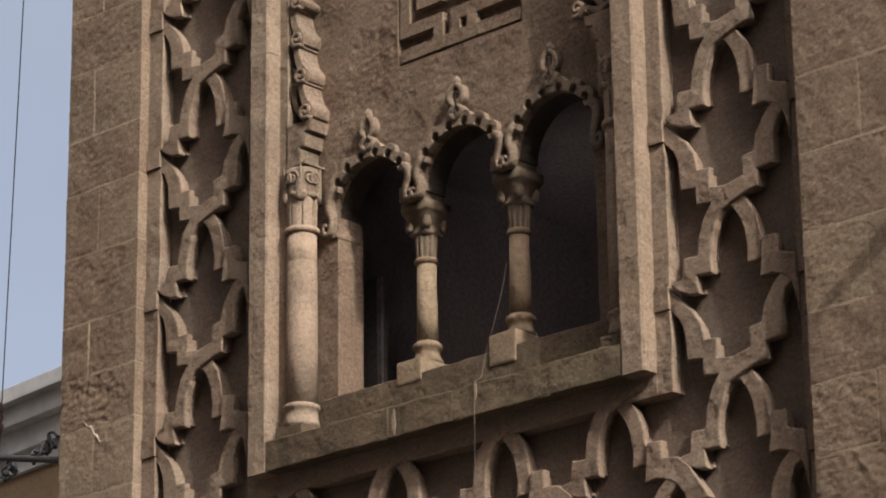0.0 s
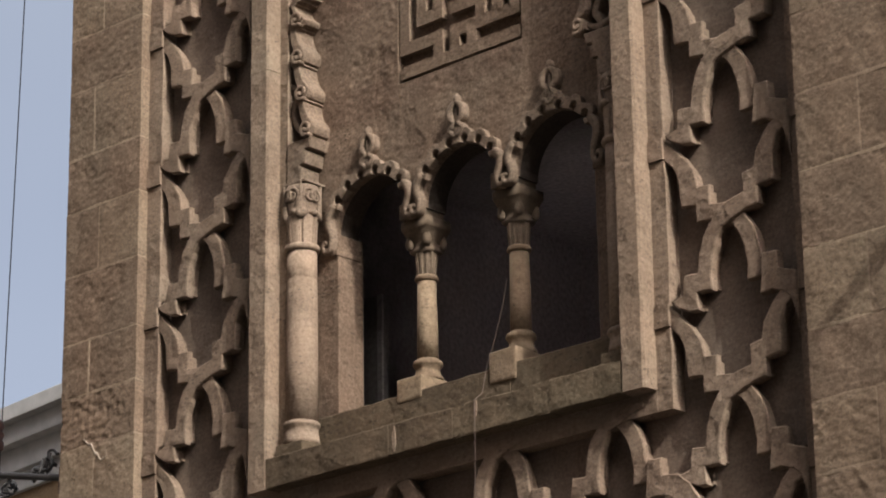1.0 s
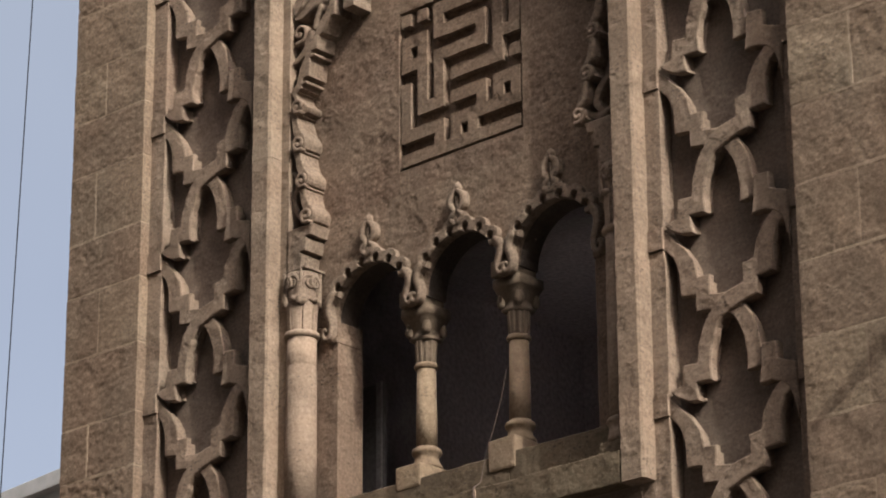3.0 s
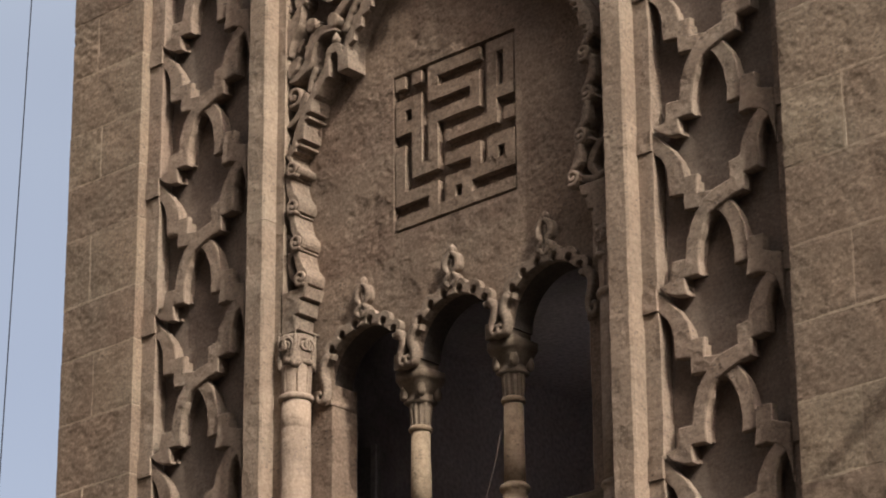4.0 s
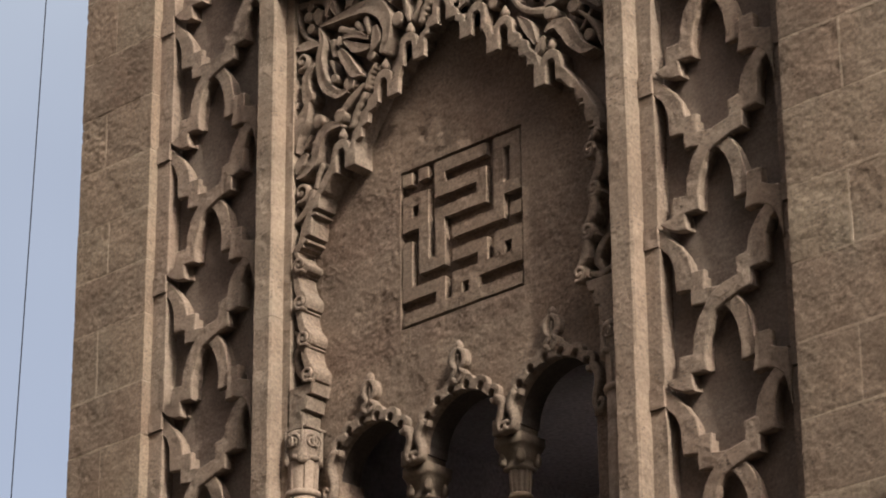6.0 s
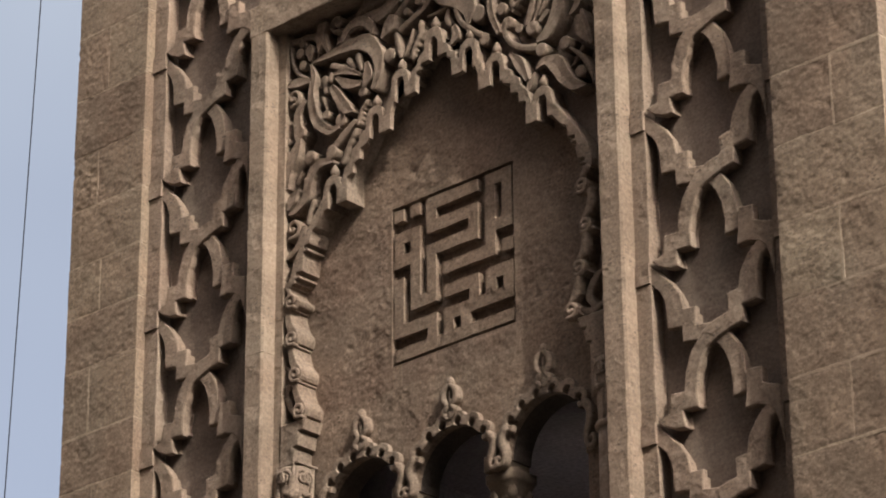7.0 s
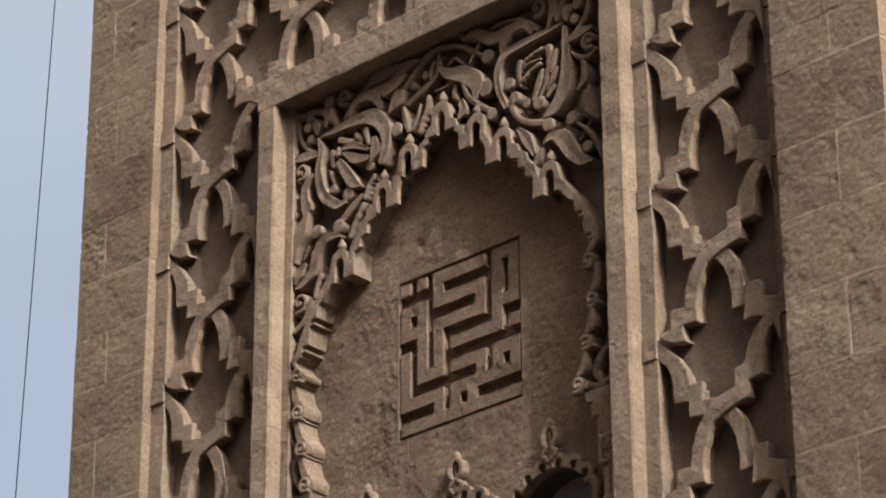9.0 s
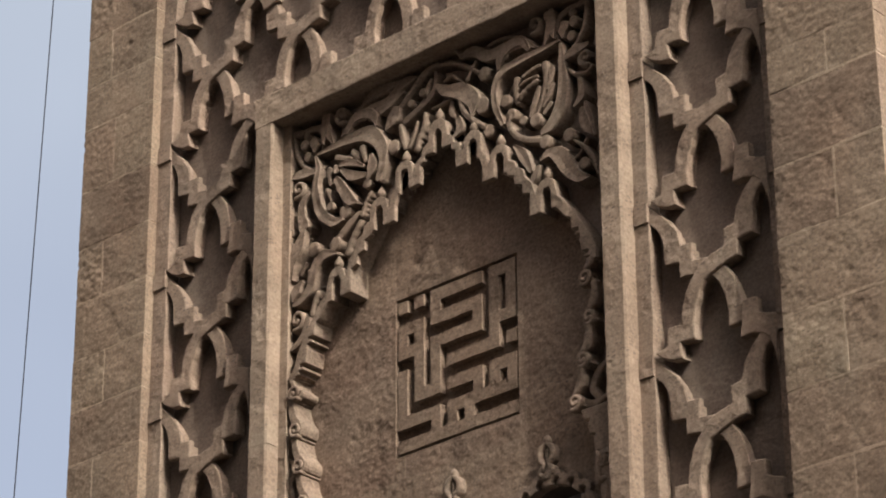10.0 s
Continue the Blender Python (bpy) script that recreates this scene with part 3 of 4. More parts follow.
def window_column(cx, foot):
    col = thing("window_column", "slender round stone column on a tall square plinth", "column", "", "columns of the triple window")
    cy = 0.25
    part("plinth", box(cx - 0.088, cx + 0.084, 0.111, cy + 0.075, foot, 6.085, bevel=0.012, jitter=0.004), COLUMN, col)
    part("base", lathe([(0.078, 6.085), (0.078, 6.10), (0.062, 6.125), (0.060, 6.15), (0.072, 6.16), (0.076, 6.172), (0.072, 6.185), (0.055, 6.192), (0.052, 6.20)], cx, cy), COLUMN, col)
    part("shaft", lathe([(0.053, 6.20), (0.052, 6.35), (0.048, 6.60)], cx, cy), COLUMN, col)
    part("necking", lathe([(0.048, 6.60), (0.058, 6.606), (0.062, 6.616), (0.058, 6.627), (0.050, 6.632)], cx, cy), COLUMN, col)
    flute = bmesh.new()
    n = 48
    rings = [[flute.verts.new((cx + (r + 0.006 * (i % 4 in (1, 2))) * math.cos(2 * math.pi * i / n), cy + (r + 0.006 * (i % 4 in (1, 2))) * math.sin(2 * math.pi * i / n), z)) for i in range(n)] for r, z in ((0.046, 6.632), (0.050, 6.69), (0.054, 6.745))]
    for a, b in zip(rings, rings[1:]):
        for i in range(n):
            flute.faces.new((a[i], a[(i + 1) % n], b[(i + 1) % n], b[i]))
    part("fluted_neck", flute, DARK_CARVED, col)
    cap = bmesh.new()
    lo = []
    for r, z in ((0.050, 6.742), (0.060, 6.752), (0.060, 6.764), (0.052, 6.770), (0.060, 6.80), (0.074, 6.84), (0.084, 6.865), (0.088, 6.870), (0.088, 6.915)):
        lo.append([cap.verts.new((cx + sx * r, cy + sy * r, z)) for sx, sy in ((-1, -1), (1, -1), (1, 1), (-1, 1))])
    for a, b in zip(lo, lo[1:]):
        for i in range(4):
            cap.faces.new((a[i], a[(i + 1) % 4], b[(i + 1) % 4], b[i]))
    cap.faces.new(lo[0][::-1])
    cap.faces.new(lo[-1])
    # a small bud on each visible face
    for px, py in ((0.058, -0.058), (-0.058, -0.058), (0.058, 0.058)):
        add_lathe(cap, [(0.010, 6.768), (0.022, 6.782), (0.024, 6.802), (0.015, 6.838), (0.004, 6.876)], cx + px, cy + py, 10)
    part("capital", cap, DARK_CARVED, col)
    part("impost", box(cx - 0.068, cx + 0.068, WALL_Y - 0.004, REVEAL_Y, 6.915, SPRING + 0.04, bevel=0.004), DARK_CARVED, col)
    return col


for cx, foot in ((-0.350, 5.962), (0.262, 5.925)):
    window_column(cx, foot)
for sx in (-1, 1):
    part("jamb_moulding", box(min(sx * 0.845, sx * 0.90), max(sx * 0.845, sx * 0.90), WALL_Y - 0.012, REVEAL_Y - 0.02, 6.84, 6.87, bevel=0.006), PANEL, bay)

# ---- tall engaged columns that carry the great arch ----
def arch_column(sx):
    cx, cy = (-1.022 if sx < 0 else 1.085), 0.045
    col = thing("arch_column", "tall pale engaged column with a scrolled leaf capital", "column", "", "columns of the great arch")
    base = bmesh.new()
    add_box(base, cx - 0.092, cx + 0.092, cy - 0.092, WALL_Y - 0.002, 5.788, 5.856, bevel=0.006)
    part("plinth", base, SILL, col, "dark stained plinth")
    part("base", lathe([(0.094, 5.855), (0.090, 5.88), (0.084, 5.915), (0.083, 5.94), (0.092, 5.948), (0.095, 5.958), (0.092, 5.969), (0.082, 5.975)], cx, cy), PALE, col)
    part("shaft", lathe([(0.081, 5.975), (0.081, 6.3), (0.079, 6.6), (0.077, 6.72), (0.0745, 6.725), (0.077, 6.73), (0.076, 6.872)], cx, cy, 40), PALE, col)
    part("astragal", lathe([(0.078, 6.872), (0.089, 6.878), (0.093, 6.890), (0.089, 6.902), (0.078, 6.908)], cx, cy, 40), PALE, col)
    neck = bmesh.new()
    n = 72
    rings = []
    for r, z in ((0.074, 6.906), (0.076, 6.93), (0.078, 7.0), (0.082, 7.05), (0.080, 7.06)):
        rings.append([neck.verts.new((cx + (r - (0.012 if i % 9 == 0 and 6.9 < z < 7.04 else 0)) * math.cos(2 * math.pi * i / n), cy + (r - (0.012 if i % 9 == 0 and 6.9 < z < 7.04 else 0)) * math.sin(2 * math.pi * i / n), z)) for i in range(n)])
    for a, b in zip(rings, rings[1:]):
        for i in range(n):
            neck.faces.new((a[i], a[(i + 1) % n], b[(i + 1) % n], b[i]))
    part("fluted_neck", neck, PALE, col)
    capital = part("capital", lathe([(0.076, 7.055), (0.077, 7.075), (0.078, 7.12), (0.083, 7.20), (0.083, 7.222)], cx, cy, 32), CARVED, col)
    for k in range(5):
        ang = math.radians(-90 + 72 * k + (18 if sx < 0 else -18))
        leaf = bmesh.new()
        add_lathe(leaf, [(0.004, -0.02), (0.022, -0.012), (0.026, 0.0), (0.018, 0.012), (0.004, 0.016)], 0, 0, 12)
        bmesh.ops.transform(leaf, matrix=Matrix.Translation((cx + 0.079 * math.cos(ang), cy + 0.079 * math.sin(ang), 7.072)), verts=leaf.verts[:])
        part("leaf_tip", leaf, CARVED, capital)
    for k in range(4):
        ang = math.radians(-50 + 90 * k)
        for side in (-1, 1):
            scroll = bmesh.new()
            pts = [(-side * 0.038 * (1 - t / 15) * math.cos(t * 0.75), 0.062 + 0.042 * (1 - t / 15) * math.sin(t * 0.75)) for t in range(12)]
            add_ribbon(scroll, [(-side * 0.026, -0.03), (-side * 0.036, 0.02)] + pts, [0.012, 0.011] + [0.0105 - 0.0004 * i for i in range(12)], -0.012, 0.03, steps=2)
            m = Matrix.Translation((cx, cy, 7.10)) @ Matrix.Rotation(ang + side * math.radians(33) + math.pi / 2, 4, "Z") @ Matrix.Translation((0, -0.077, 0))
            bmesh.ops.transform(scroll, matrix=m, verts=scroll.verts[:])
            part("scroll", scroll, CARVED, capital)
        tongue = add_ribbon(bmesh.new(), [(0, -0.035), (0, 0.03), (0, 0.085), (0, 0.135)], [0.032, 0.017, 0.010, 0.003], -0.026, 0.03, steps=3)
        m = Matrix.Translation((cx, cy, 7.10)) @ Matrix.Rotation(ang + math.pi / 2, 4, "Z") @ Matrix.Translation((0, -0.074, 0))
        bmesh.ops.transform(tongue, matrix=m, verts=tongue.verts[:])
        part("leaf_tongue", tongue, CARVED, capital)
    part("abacus", box(cx - 0.078, cx + 0.078, cy - 0.060, WALL_Y + 0.01, 7.234, 7.247, bevel=0.004), CARVED, capital)
    return col


for sx in (-1, 1):
    arch_column(sx)

# ---- the great cusped arch and its spandrels ----
great_arch = thing("great_arch", "carved limestone arch with cusped lobes, volutes and leafy spandrels", "arch")
IMPOST = [(1.10, 7.247), (0.992, 7.247), (0.985, 7.322), (0.997, 7.326), (0.997, 7.334), (0.962, 7.338), (0.950, 7.402), (0.962, 7.406), (0.962, 7.414), (0.928, 7.418), (0.912, 7.474), (1.10, 7.474)]
for sx in (-1, 1):
    part("impost_block", prism([(sx * x, z) for x, z in IMPOST], 0.0, WALL_Y + 0.01, bevel=0.005), CARVED, great_arch)


def jamb_edge(reach, levels, corbels):
    """Inner edge of a jamb: four swelling volutes, then ribbed corbels."""
    edge = []
    for b, z, z1 in zip(reach, levels, levels[1:]):
        step = z1 - z
        edge += [(b + 0.022, z), (b + 0.004, z + 0.003)]
        for i in range(13):
            t = i / 12
            swell = math.sin(math.pi * min(1.0, t * 1.9)) if t < 0.527 else 0.0
            ease = t * t * (3 - 2 * t)
            edge.append((b - 0.016 * swell + 0.050 * ease, z + 0.006 + (step - 0.025) * t))
        edge += [(b + 0.040, z + step - 0.013), (b + 0.040, z + step - 0.005)]
    for x, z in corbels:
        # two grooves with a thin rib between them, then a tall plain face
        edge += [(x + 0.030, z), (x + 0.030, z + 0.018), (x - 0.004, z + 0.020), (x - 0.004, z + 0.032), (x + 0.024, z + 0.034), (x + 0.024, z + 0.052), (x - 0.020, z + 0.055), (x - 0.032, z + 0.125)]
    return edge


LEVELS = (7.487, 7.695, 7.905, 8.120, 8.252)
VOLUTES = {-1: (0.915, 0.950, 0.978, 0.985), 1: (0.850, 0.905, 0.950, 0.935)}
low_edge = {sx: jamb_edge(VOLUTES[sx], LEVELS, ((0.965, 8.252), (0.908, 8.392))) for sx in (-1, 1)}
inner_edge = []



def cusp(x, z, tooth):
    """Outer leg, slot and hanging tooth of one cusp, whose hood stands over x."""
    return [(x + 0.045, z), (x + 0.031, z), (x + 0.031, z + 0.10), (x + 0.017, z + 0.127), (x - 0.017, z + 0.127), (x - 0.031, z + 0.10), (x - 0.031, z + 0.008),
            (x - 0.034, z + 0.004), (x - 0.034 - tooth, z + 0.004)]


inner_edge += [(0.845, 8.53), (0.79, 8.60)] + cusp(0.727, 8.605, 0.075)
SHOULDER = len(inner_edge)
inner_edge += [(0.62, 8.74), (0.575, 8.755), (0.57, 8.805), (0.525, 8.82), (0.52, 8.875), (0.475, 8.89)]
inner_edge += cusp(0.42, 8.91, 0.08) + [(0.305, 9.01)] + cusp(0.239, 9.06, 0.08) + [(0.122, 9.17), (0.095, 9.185), (0.09, 9.215), (0.028, 9.215), (0.028, 9.31), (0.014, 9.335)]


def hood_arc(x, z, r=0.062):
    return [(x - r * math.cos(math.pi * i / 8), z + r * math.sin(math.pi * i / 8)) for i in range(9)]


outer_edge = hood_arc(0, 9.338)[5:] + [(0.066, 9.29), (0.11, 9.255), (0.115, 9.22), (0.155, 9.20), (0.160, 9.165), (0.177, 9.15)]
outer_edge += hood_arc(0.239, 9.178) + [(0.303, 9.10), (0.335, 9.065), (0.34, 9.03), (0.358, 9.01)]
outer_edge += hood_arc(0.42, 9.028) + [(0.485, 8.98), (0.53, 8.955), (0.535, 8.92), (0.585, 8.89), (0.59, 8.85), (0.635, 8.80), (0.66, 8.72)]
outer_edge += hood_arc(0.727, 8.725) + [(0.80, 8.67), (0.86, 8.60), (0.95, 8.47), (1.01, 8.37), (1.035, 8.29)]
GROUND_Y = 0.104
for sx in (-1, 1):
    reach = VOLUTES[sx]
    back_edge = []
    for k in (3, 2, 1, 0):
        b, z = reach[k], LEVELS[k]
        back_edge += [(b + 0.098, LEVELS[k + 1] - 0.007), (b + 0.080, z + 0.115), (b + 0.060, z + 0.070), (b + 0.066, z + 0.035), (b + 0.088, z + 0.004)]
    half = low_edge[sx] + inner_edge + [(0, 9.34), (0, 9.40)] + outer_edge + back_edge
    band = part("cusped_band", prism(chipped([(sx * x, z) for x, z in half], 0.03, 0.0014), -0.002, 0.026, bevel=0.004), CARVED, great_arch)
    soffit = low_edge[sx] + inner_edge[:SHOULDER] + [(0.62, 8.76), (0.50, 8.92), (0.42, 9.045), (0.31, 9.08), (0.239, 9.195), (0.12, 9.225), (0.0, 9.36), (0, 9.40)]
    part("arch_soffit", prism([(sx * x, z) for x, z in soffit + outer_edge + back_edge], 0.024, WALL_Y + 0.005), CARVED, great_arch)
    back = [(0, 9.395)] + outer_edge + back_edge + [(1.10, LEVELS[0]), (1.10, BAR_Z + 0.01), (0, BAR_Z + 0.01)]
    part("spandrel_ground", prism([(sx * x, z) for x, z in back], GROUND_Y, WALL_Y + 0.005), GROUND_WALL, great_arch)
    # curls at the feet of the volutes
    for k, b in enumerate(reach):
        z = LEVELS[k] + 0.035
        curl = [(sx * (b + 0.032 + 0.041 * (1 - t / 13) * math.cos(t * 0.8 - 2)), z + 0.041 * (1 - t / 13) * math.sin(t * 0.8 - 2)) for t in range(11)]
        part("curl", add_ribbon(bmesh.new(), curl, [0.012] * 11, -0.016, 0.02, steps=2), CARVED, band)
        if sx > 0:
            part("volute_roll", add_ribbon(bmesh.new(), [(b + 0.075, LEVELS[k + 1] - 0.012), (b + 0.070, z + 0.08), (b + 0.040, z + 0.045)], [0.018, 0.026, 0.014], -0.014, 0.03, steps=4), CARVED, great_arch)
    # buds over the hoods
    for x, z in ((0.727, 8.79), (0.42, 9.09), (0.239, 9.24), (0.0, 9.40)):
        if x or sx > 0:
            bud = bmesh.new()
            bmesh.ops.transform(add_lathe(bud, [(0.012, 0.0), (0.024, 0.012), (0.026, 0.028), (0.016, 0.050), (0.003, 0.072)], 0, 0, 12), matrix=Matrix.Translation((sx * x, 0.022, z - 0.004)), verts=bud.verts[:])
            part("bud", bud, CARVED, band)
# the leafwork of the spandrels, each piece carved free of the ground
def carved_piece(name, bm):
    part(name, bm, CARVED, great_arch)


def ways(sides):
    """The two halves differ by a hair in width."""
    return [(s, s * (1 - 0.035 * s)) for s in sides]


def stem(pts, widths, sides=(-1, 1)):
    front = random.uniform(0.012, 0.026)
    for s, k in ways(sides):
        carved_piece("leaf_stem", add_ribbon(bmesh.new(), [(k * u, z) for u, z in pts], [w * 0.88 for w in widths], front, GROUND_Y + 0.004, section=FLAT if max(widths) > 0.018 else ROUND))


def leaf(pts, widths, sides=(-1, 1)):
    """A blade with a hollow face, its tip sinking back."""
    front, fall = random.uniform(0.003, 0.010), random.uniform(-0.003, 0.006)
    for s, k in ways(sides):
        carved_piece("leaf_blade", add_ribbon(bmesh.new(), [(k * u, z) for u, z in pts], widths, front, GROUND_Y + 0.004, section=HOLLOW, slope=fall))


def add_dome(bm, x, z, r, front, back, n=14):
    """A round boss: straight sides, a rolled edge and a gently swelling face."""
    rings = []
    for f, d in ((1.0, 1.0), (1.0, 0.10), (0.95, 0.02), (0.86, 0.0), (0.45, 0.025)):
        rings.append([bm.verts.new((x + r * f * math.cos(2 * math.pi * i / n), front + (back - front) * d, z + 1.04 * r * f * math.sin(2 * math.pi * i / n))) for i in range(n)])
    for a, b in zip(rings, rings[1:]):
        for i in range(n):
            bm.faces.new((a[i], a[(i + 1) % n], b[(i + 1) % n], b[i])).smooth = True
    bm.faces.new(rings[-1])
    bm.faces.new(rings[0][::-1])
    return bm


def dome(u, z, r, sides=(-1, 1)):
    front = random.uniform(0.006, 0.018)
    for s, k in ways(sides):
        carved_piece("leaf_bud", add_dome(bmesh.new(), k * u, z, r * 0.82, front, GROUND_Y + 0.004))


def spiral(u, z, r, hand, sides=(-1, 1)):
    """A scroll that winds inwards round a small eye."""
    for s, k in ways(sides):
        h = hand * s
        pts = [(k * u + h * r * (0.86 - 0.066 * i) * math.cos(0.72 * i - 1.9), z + r * (0.86 - 0.066 * i) * math.sin(0.72 * i - 1.9)) for i in range(12)]
        bm = add_ribbon(bmesh.new(), pts, [0.24 * r - 0.008 * r * i for i in range(12)], 0.006, GROUND_Y + 0.004, steps=3)
        carved_piece("scroll", add_dome(bm, k * u, z, 0.16 * r, 0.012, GROUND_Y))


def beaded(pts, w, sides=(-1, 1)):
    """A spray whose face is cut into a row of beads."""
    for s, k in ways(sides):
        line = []
        for (ua, za), (ub, zb) in zip(pts, pts[1:]):
            n = 4 * max(2, int(math.hypot(ub - ua, zb - za) / (w * 1.5)))
            line += [(k * (ua + (ub - ua) * i / n), za + (zb - za) * i / n) for i in range(n)]
        bm = add_ribbon(bmesh.new(), line, [w * (0.62 + 0.32 * abs(math.sin(math.pi * i / 4))) for i in range(len(line))], 0.018, GROUND_Y + 0.004, steps=1)
        carved_piece("beaded_spray", bm)


# the almond-shaped palmette of one side: two limbs that meet in a point, and the cup under them
leaf([(.861, 9.539), (.717, 9.534), (.565, 9.528), (.455, 9.510), (.402, 9.437), (.407, 9.325), (.453, 9.210)], [.006, .018, .024, .025, .021, .020, .015], sides=(1,))
leaf([(.868, 9.519), (.872, 9.397), (.873, 9.260), (.845, 9.157), (.789, 9.087), (.725, 9.063)], [.009, .022, .037, .043, .037, .018], sides=(1,))
stem([(.503, 9.243), (.495, 9.184), (.541, 9.110), (.623, 9.060), (.704, 9.034)], [.013, .019, .019, .020, .025], sides=(1,))
dome(.741, 9.004, .045, sides=(1,))
dome(.510, 9.241, .043, sides=(1,))
dome(.477, 9.333, .041, sides=(1,))
dome(.591, 9.180, .031, sides=(1,))
dome(.686, 9.145, .046, sides=(1,))
# petals and beaded sprays inside it
stem([(.545, 9.441), (.536, 9.386), (.546, 9.302)], [.020, .018, .014], sides=(1,))
beaded([(.686, 9.378), (.616, 9.356), (.553, 9.317)], .019, sides=(1,))
stem([(.705, 9.329), (.676, 9.265), (.646, 9.185)], [.014, .021, .016], sides=(1,))
stem([(.749, 9.449), (.751, 9.363), (.731, 9.267), (.691, 9.180)], [.024, .014, .014, .010], sides=(1,))
stem([(.799, 9.408), (.783, 9.350), (.766, 9.300)], [.020, .018, .010], sides=(1,))
stem([(.801, 9.307), (.775, 9.262), (.736, 9.209)], [.020, .018, .010], sides=(1,))
stem([(.779, 9.210), (.735, 9.175)], [.022, .015], sides=(1,))
beaded([(.708, 9.459), (.646, 9.451), (.583, 9.432)], .015, sides=(1,))
stem([(.693, 9.402), (.617, 9.402), (.568, 9.386)], [.009, .011, .007], sides=(1,))
# lobed leaf between the palmette and the crown, its stem and buds
leaf([(-.013, 9.605), (.048, 9.554), (.144, 9.518), (.239, 9.438), (.237, 9.344)], [.013, .033, .048, .052, .013], sides=(1,))
dome(.306, 9.374, .058, sides=(1,))
dome(.322, 9.555, .048, sides=(1,))
dome(.346, 9.210, .043, sides=(1,))
stem([(-.012, 9.736), (.077, 9.718), (.180, 9.656), (.282, 9.578)], [.015, .016, .016, .015], sides=(1,))
stem([(.144, 9.479), (.177, 9.383), (.250, 9.300), (.330, 9.238)], [.015, .020, .019, .018], sides=(1,))
stem([(.160, 9.720), (.120, 9.770)], [.018, .013], sides=(1,))
stem([(.262, 9.653), (.186, 9.564)], [.013, .010], sides=(1,))
stem([(.082, 9.479), (.075, 9.426), (.102, 9.383)], [.015, .021, .011], sides=(1,))
leaf([(.142, 9.351), (.155, 9.296), (.121, 9.259)], [.018, .028, .010], sides=(1,))
stem([(.098, 9.510), (.020, 9.495), (-.061, 9.496)], [.011, .013, .009], sides=(1,))
stem([(.028, 9.624), (.077, 9.639), (.118, 9.601)], [.010, .011, .009], sides=(1,))
# crossing stems of the crown
stem([(.275, 9.586), (.202, 9.648), (.123, 9.718), (.051, 9.740), (.005, 9.739)], [.015, .016, .016, .015, .013], sides=(-1,))
stem([(.249, 9.496), (.150, 9.536), (.072, 9.572), (.039, 9.639), (.038, 9.707)], [.024, .022, .019, .015, .011], sides=(-1,))
stem([(.091, 9.586), (.091, 9.637), (.065, 9.672)], [.011, .011, .009], sides=(-1,))
dome(.121, 9.613, .028, sides=(-1,))
dome(.200, 9.578, .025, sides=(-1,))
leaf([(.295, 9.571), (.315, 9.533), (.361, 9.483)], [.033, .045, .013], sides=(-1,))
stem([(.275, 9.472), (.262, 9.399), (.242, 9.324)], [.015, .020, .013], sides=(-1,))
stem([(.166, 9.457), (.190, 9.394), (.229, 9.330)], [.010, .016, .011], sides=(-1,))
beaded([(.105, 9.478), (.111, 9.408), (.151, 9.345), (.170, 9.285)], .024, sides=(-1,))
leaf([(.262, 9.729), (.375, 9.740), (.469, 9.738), (.536, 9.701)], [.010, .028, .030, .013], sides=(-1,))
leaf([(.249, 9.661), (.321, 9.638), (.401, 9.601)], [.010, .030, .015], sides=(-1,))
# folded leaf over the palmette and the curls beside it
leaf([(.157, 9.715), (.250, 9.715), (.356, 9.647), (.476, 9.642), (.595, 9.631), (.691, 9.570)], [.010, .030, .035, .040, .033, .006])
dome(.471, 9.603, .035)
stem([(.357, 9.709), (.464, 9.710), (.589, 9.673)], [.011, .014, .010])
spiral(.687, 9.700, .060, 1)
leaf([(.794, 9.722), (.806, 9.653), (.821, 9.572)], [.035, .025, .007])
stem([(.829, 9.609), (.852, 9.676), (.921, 9.706), (1.023, 9.704)], [.010, .019, .022, .013])
dome(.898, 9.611, .034)
dome(.959, 9.622, .031)
dome(.947, 9.673, .028)
leaf([(.644, 9.571), (.604, 9.630), (.523, 9.644), (.452, 9.599), (.434, 9.535)], [.013, .025, .033, .028, .007])
# corner: a little square of mouldings round three buds
stem([(1.050, 9.727), (.949, 9.711), (.840, 9.691)], [.016, .016, .014])
stem([(1.044, 9.709), (1.022, 9.578), (.973, 9.496), (.903, 9.449)], [.015, .016, .016, .013])
stem([(.837, 9.681), (.829, 9.608), (.842, 9.555)], [.011, .013, .009])
dome(.959, 9.618, .036)
dome(.938, 9.540, .034)
leaf([(.882, 9.629), (.883, 9.594), (.884, 9.554)], [.015, .028, .013])
leaf([(.808, 9.733), (.796, 9.653), (.756, 9.557)], [.018, .028, .009])
leaf([(1.049, 9.449), (.965, 9.446), (.882, 9.426)], [.013, .030, .015])
# the palmette of the other side, with its broader leaves
leaf([(.862, 9.523), (.711, 9.526), (.589, 9.526), (.481, 9.502), (.401, 9.406), (.390, 9.302), (.420, 9.212)], [.006, .022, .035, .050, .043, .030, .022], sides=(-1,))
dome(.321, 9.363, .050, sides=(-1,))
leaf([(.871, 9.514), (.853, 9.433), (.871, 9.348), (.865, 9.266), (.829, 9.156), (.746, 9.076), (.679, 9.068)], [.007, .018, .022, .030, .033, .028, .013], sides=(-1,))
stem([(.727, 9.459), (.635, 9.416)], [.021, .015], sides=(-1,))
stem([(.615, 9.451), (.572, 9.390)], [.020, .014], sides=(-1,))
stem([(.541, 9.445), (.520, 9.352)], [.022, .013], sides=(-1,))
leaf([(.703, 9.393), (.622, 9.385), (.531, 9.331)], [.010, .022, .010], sides=(-1,))
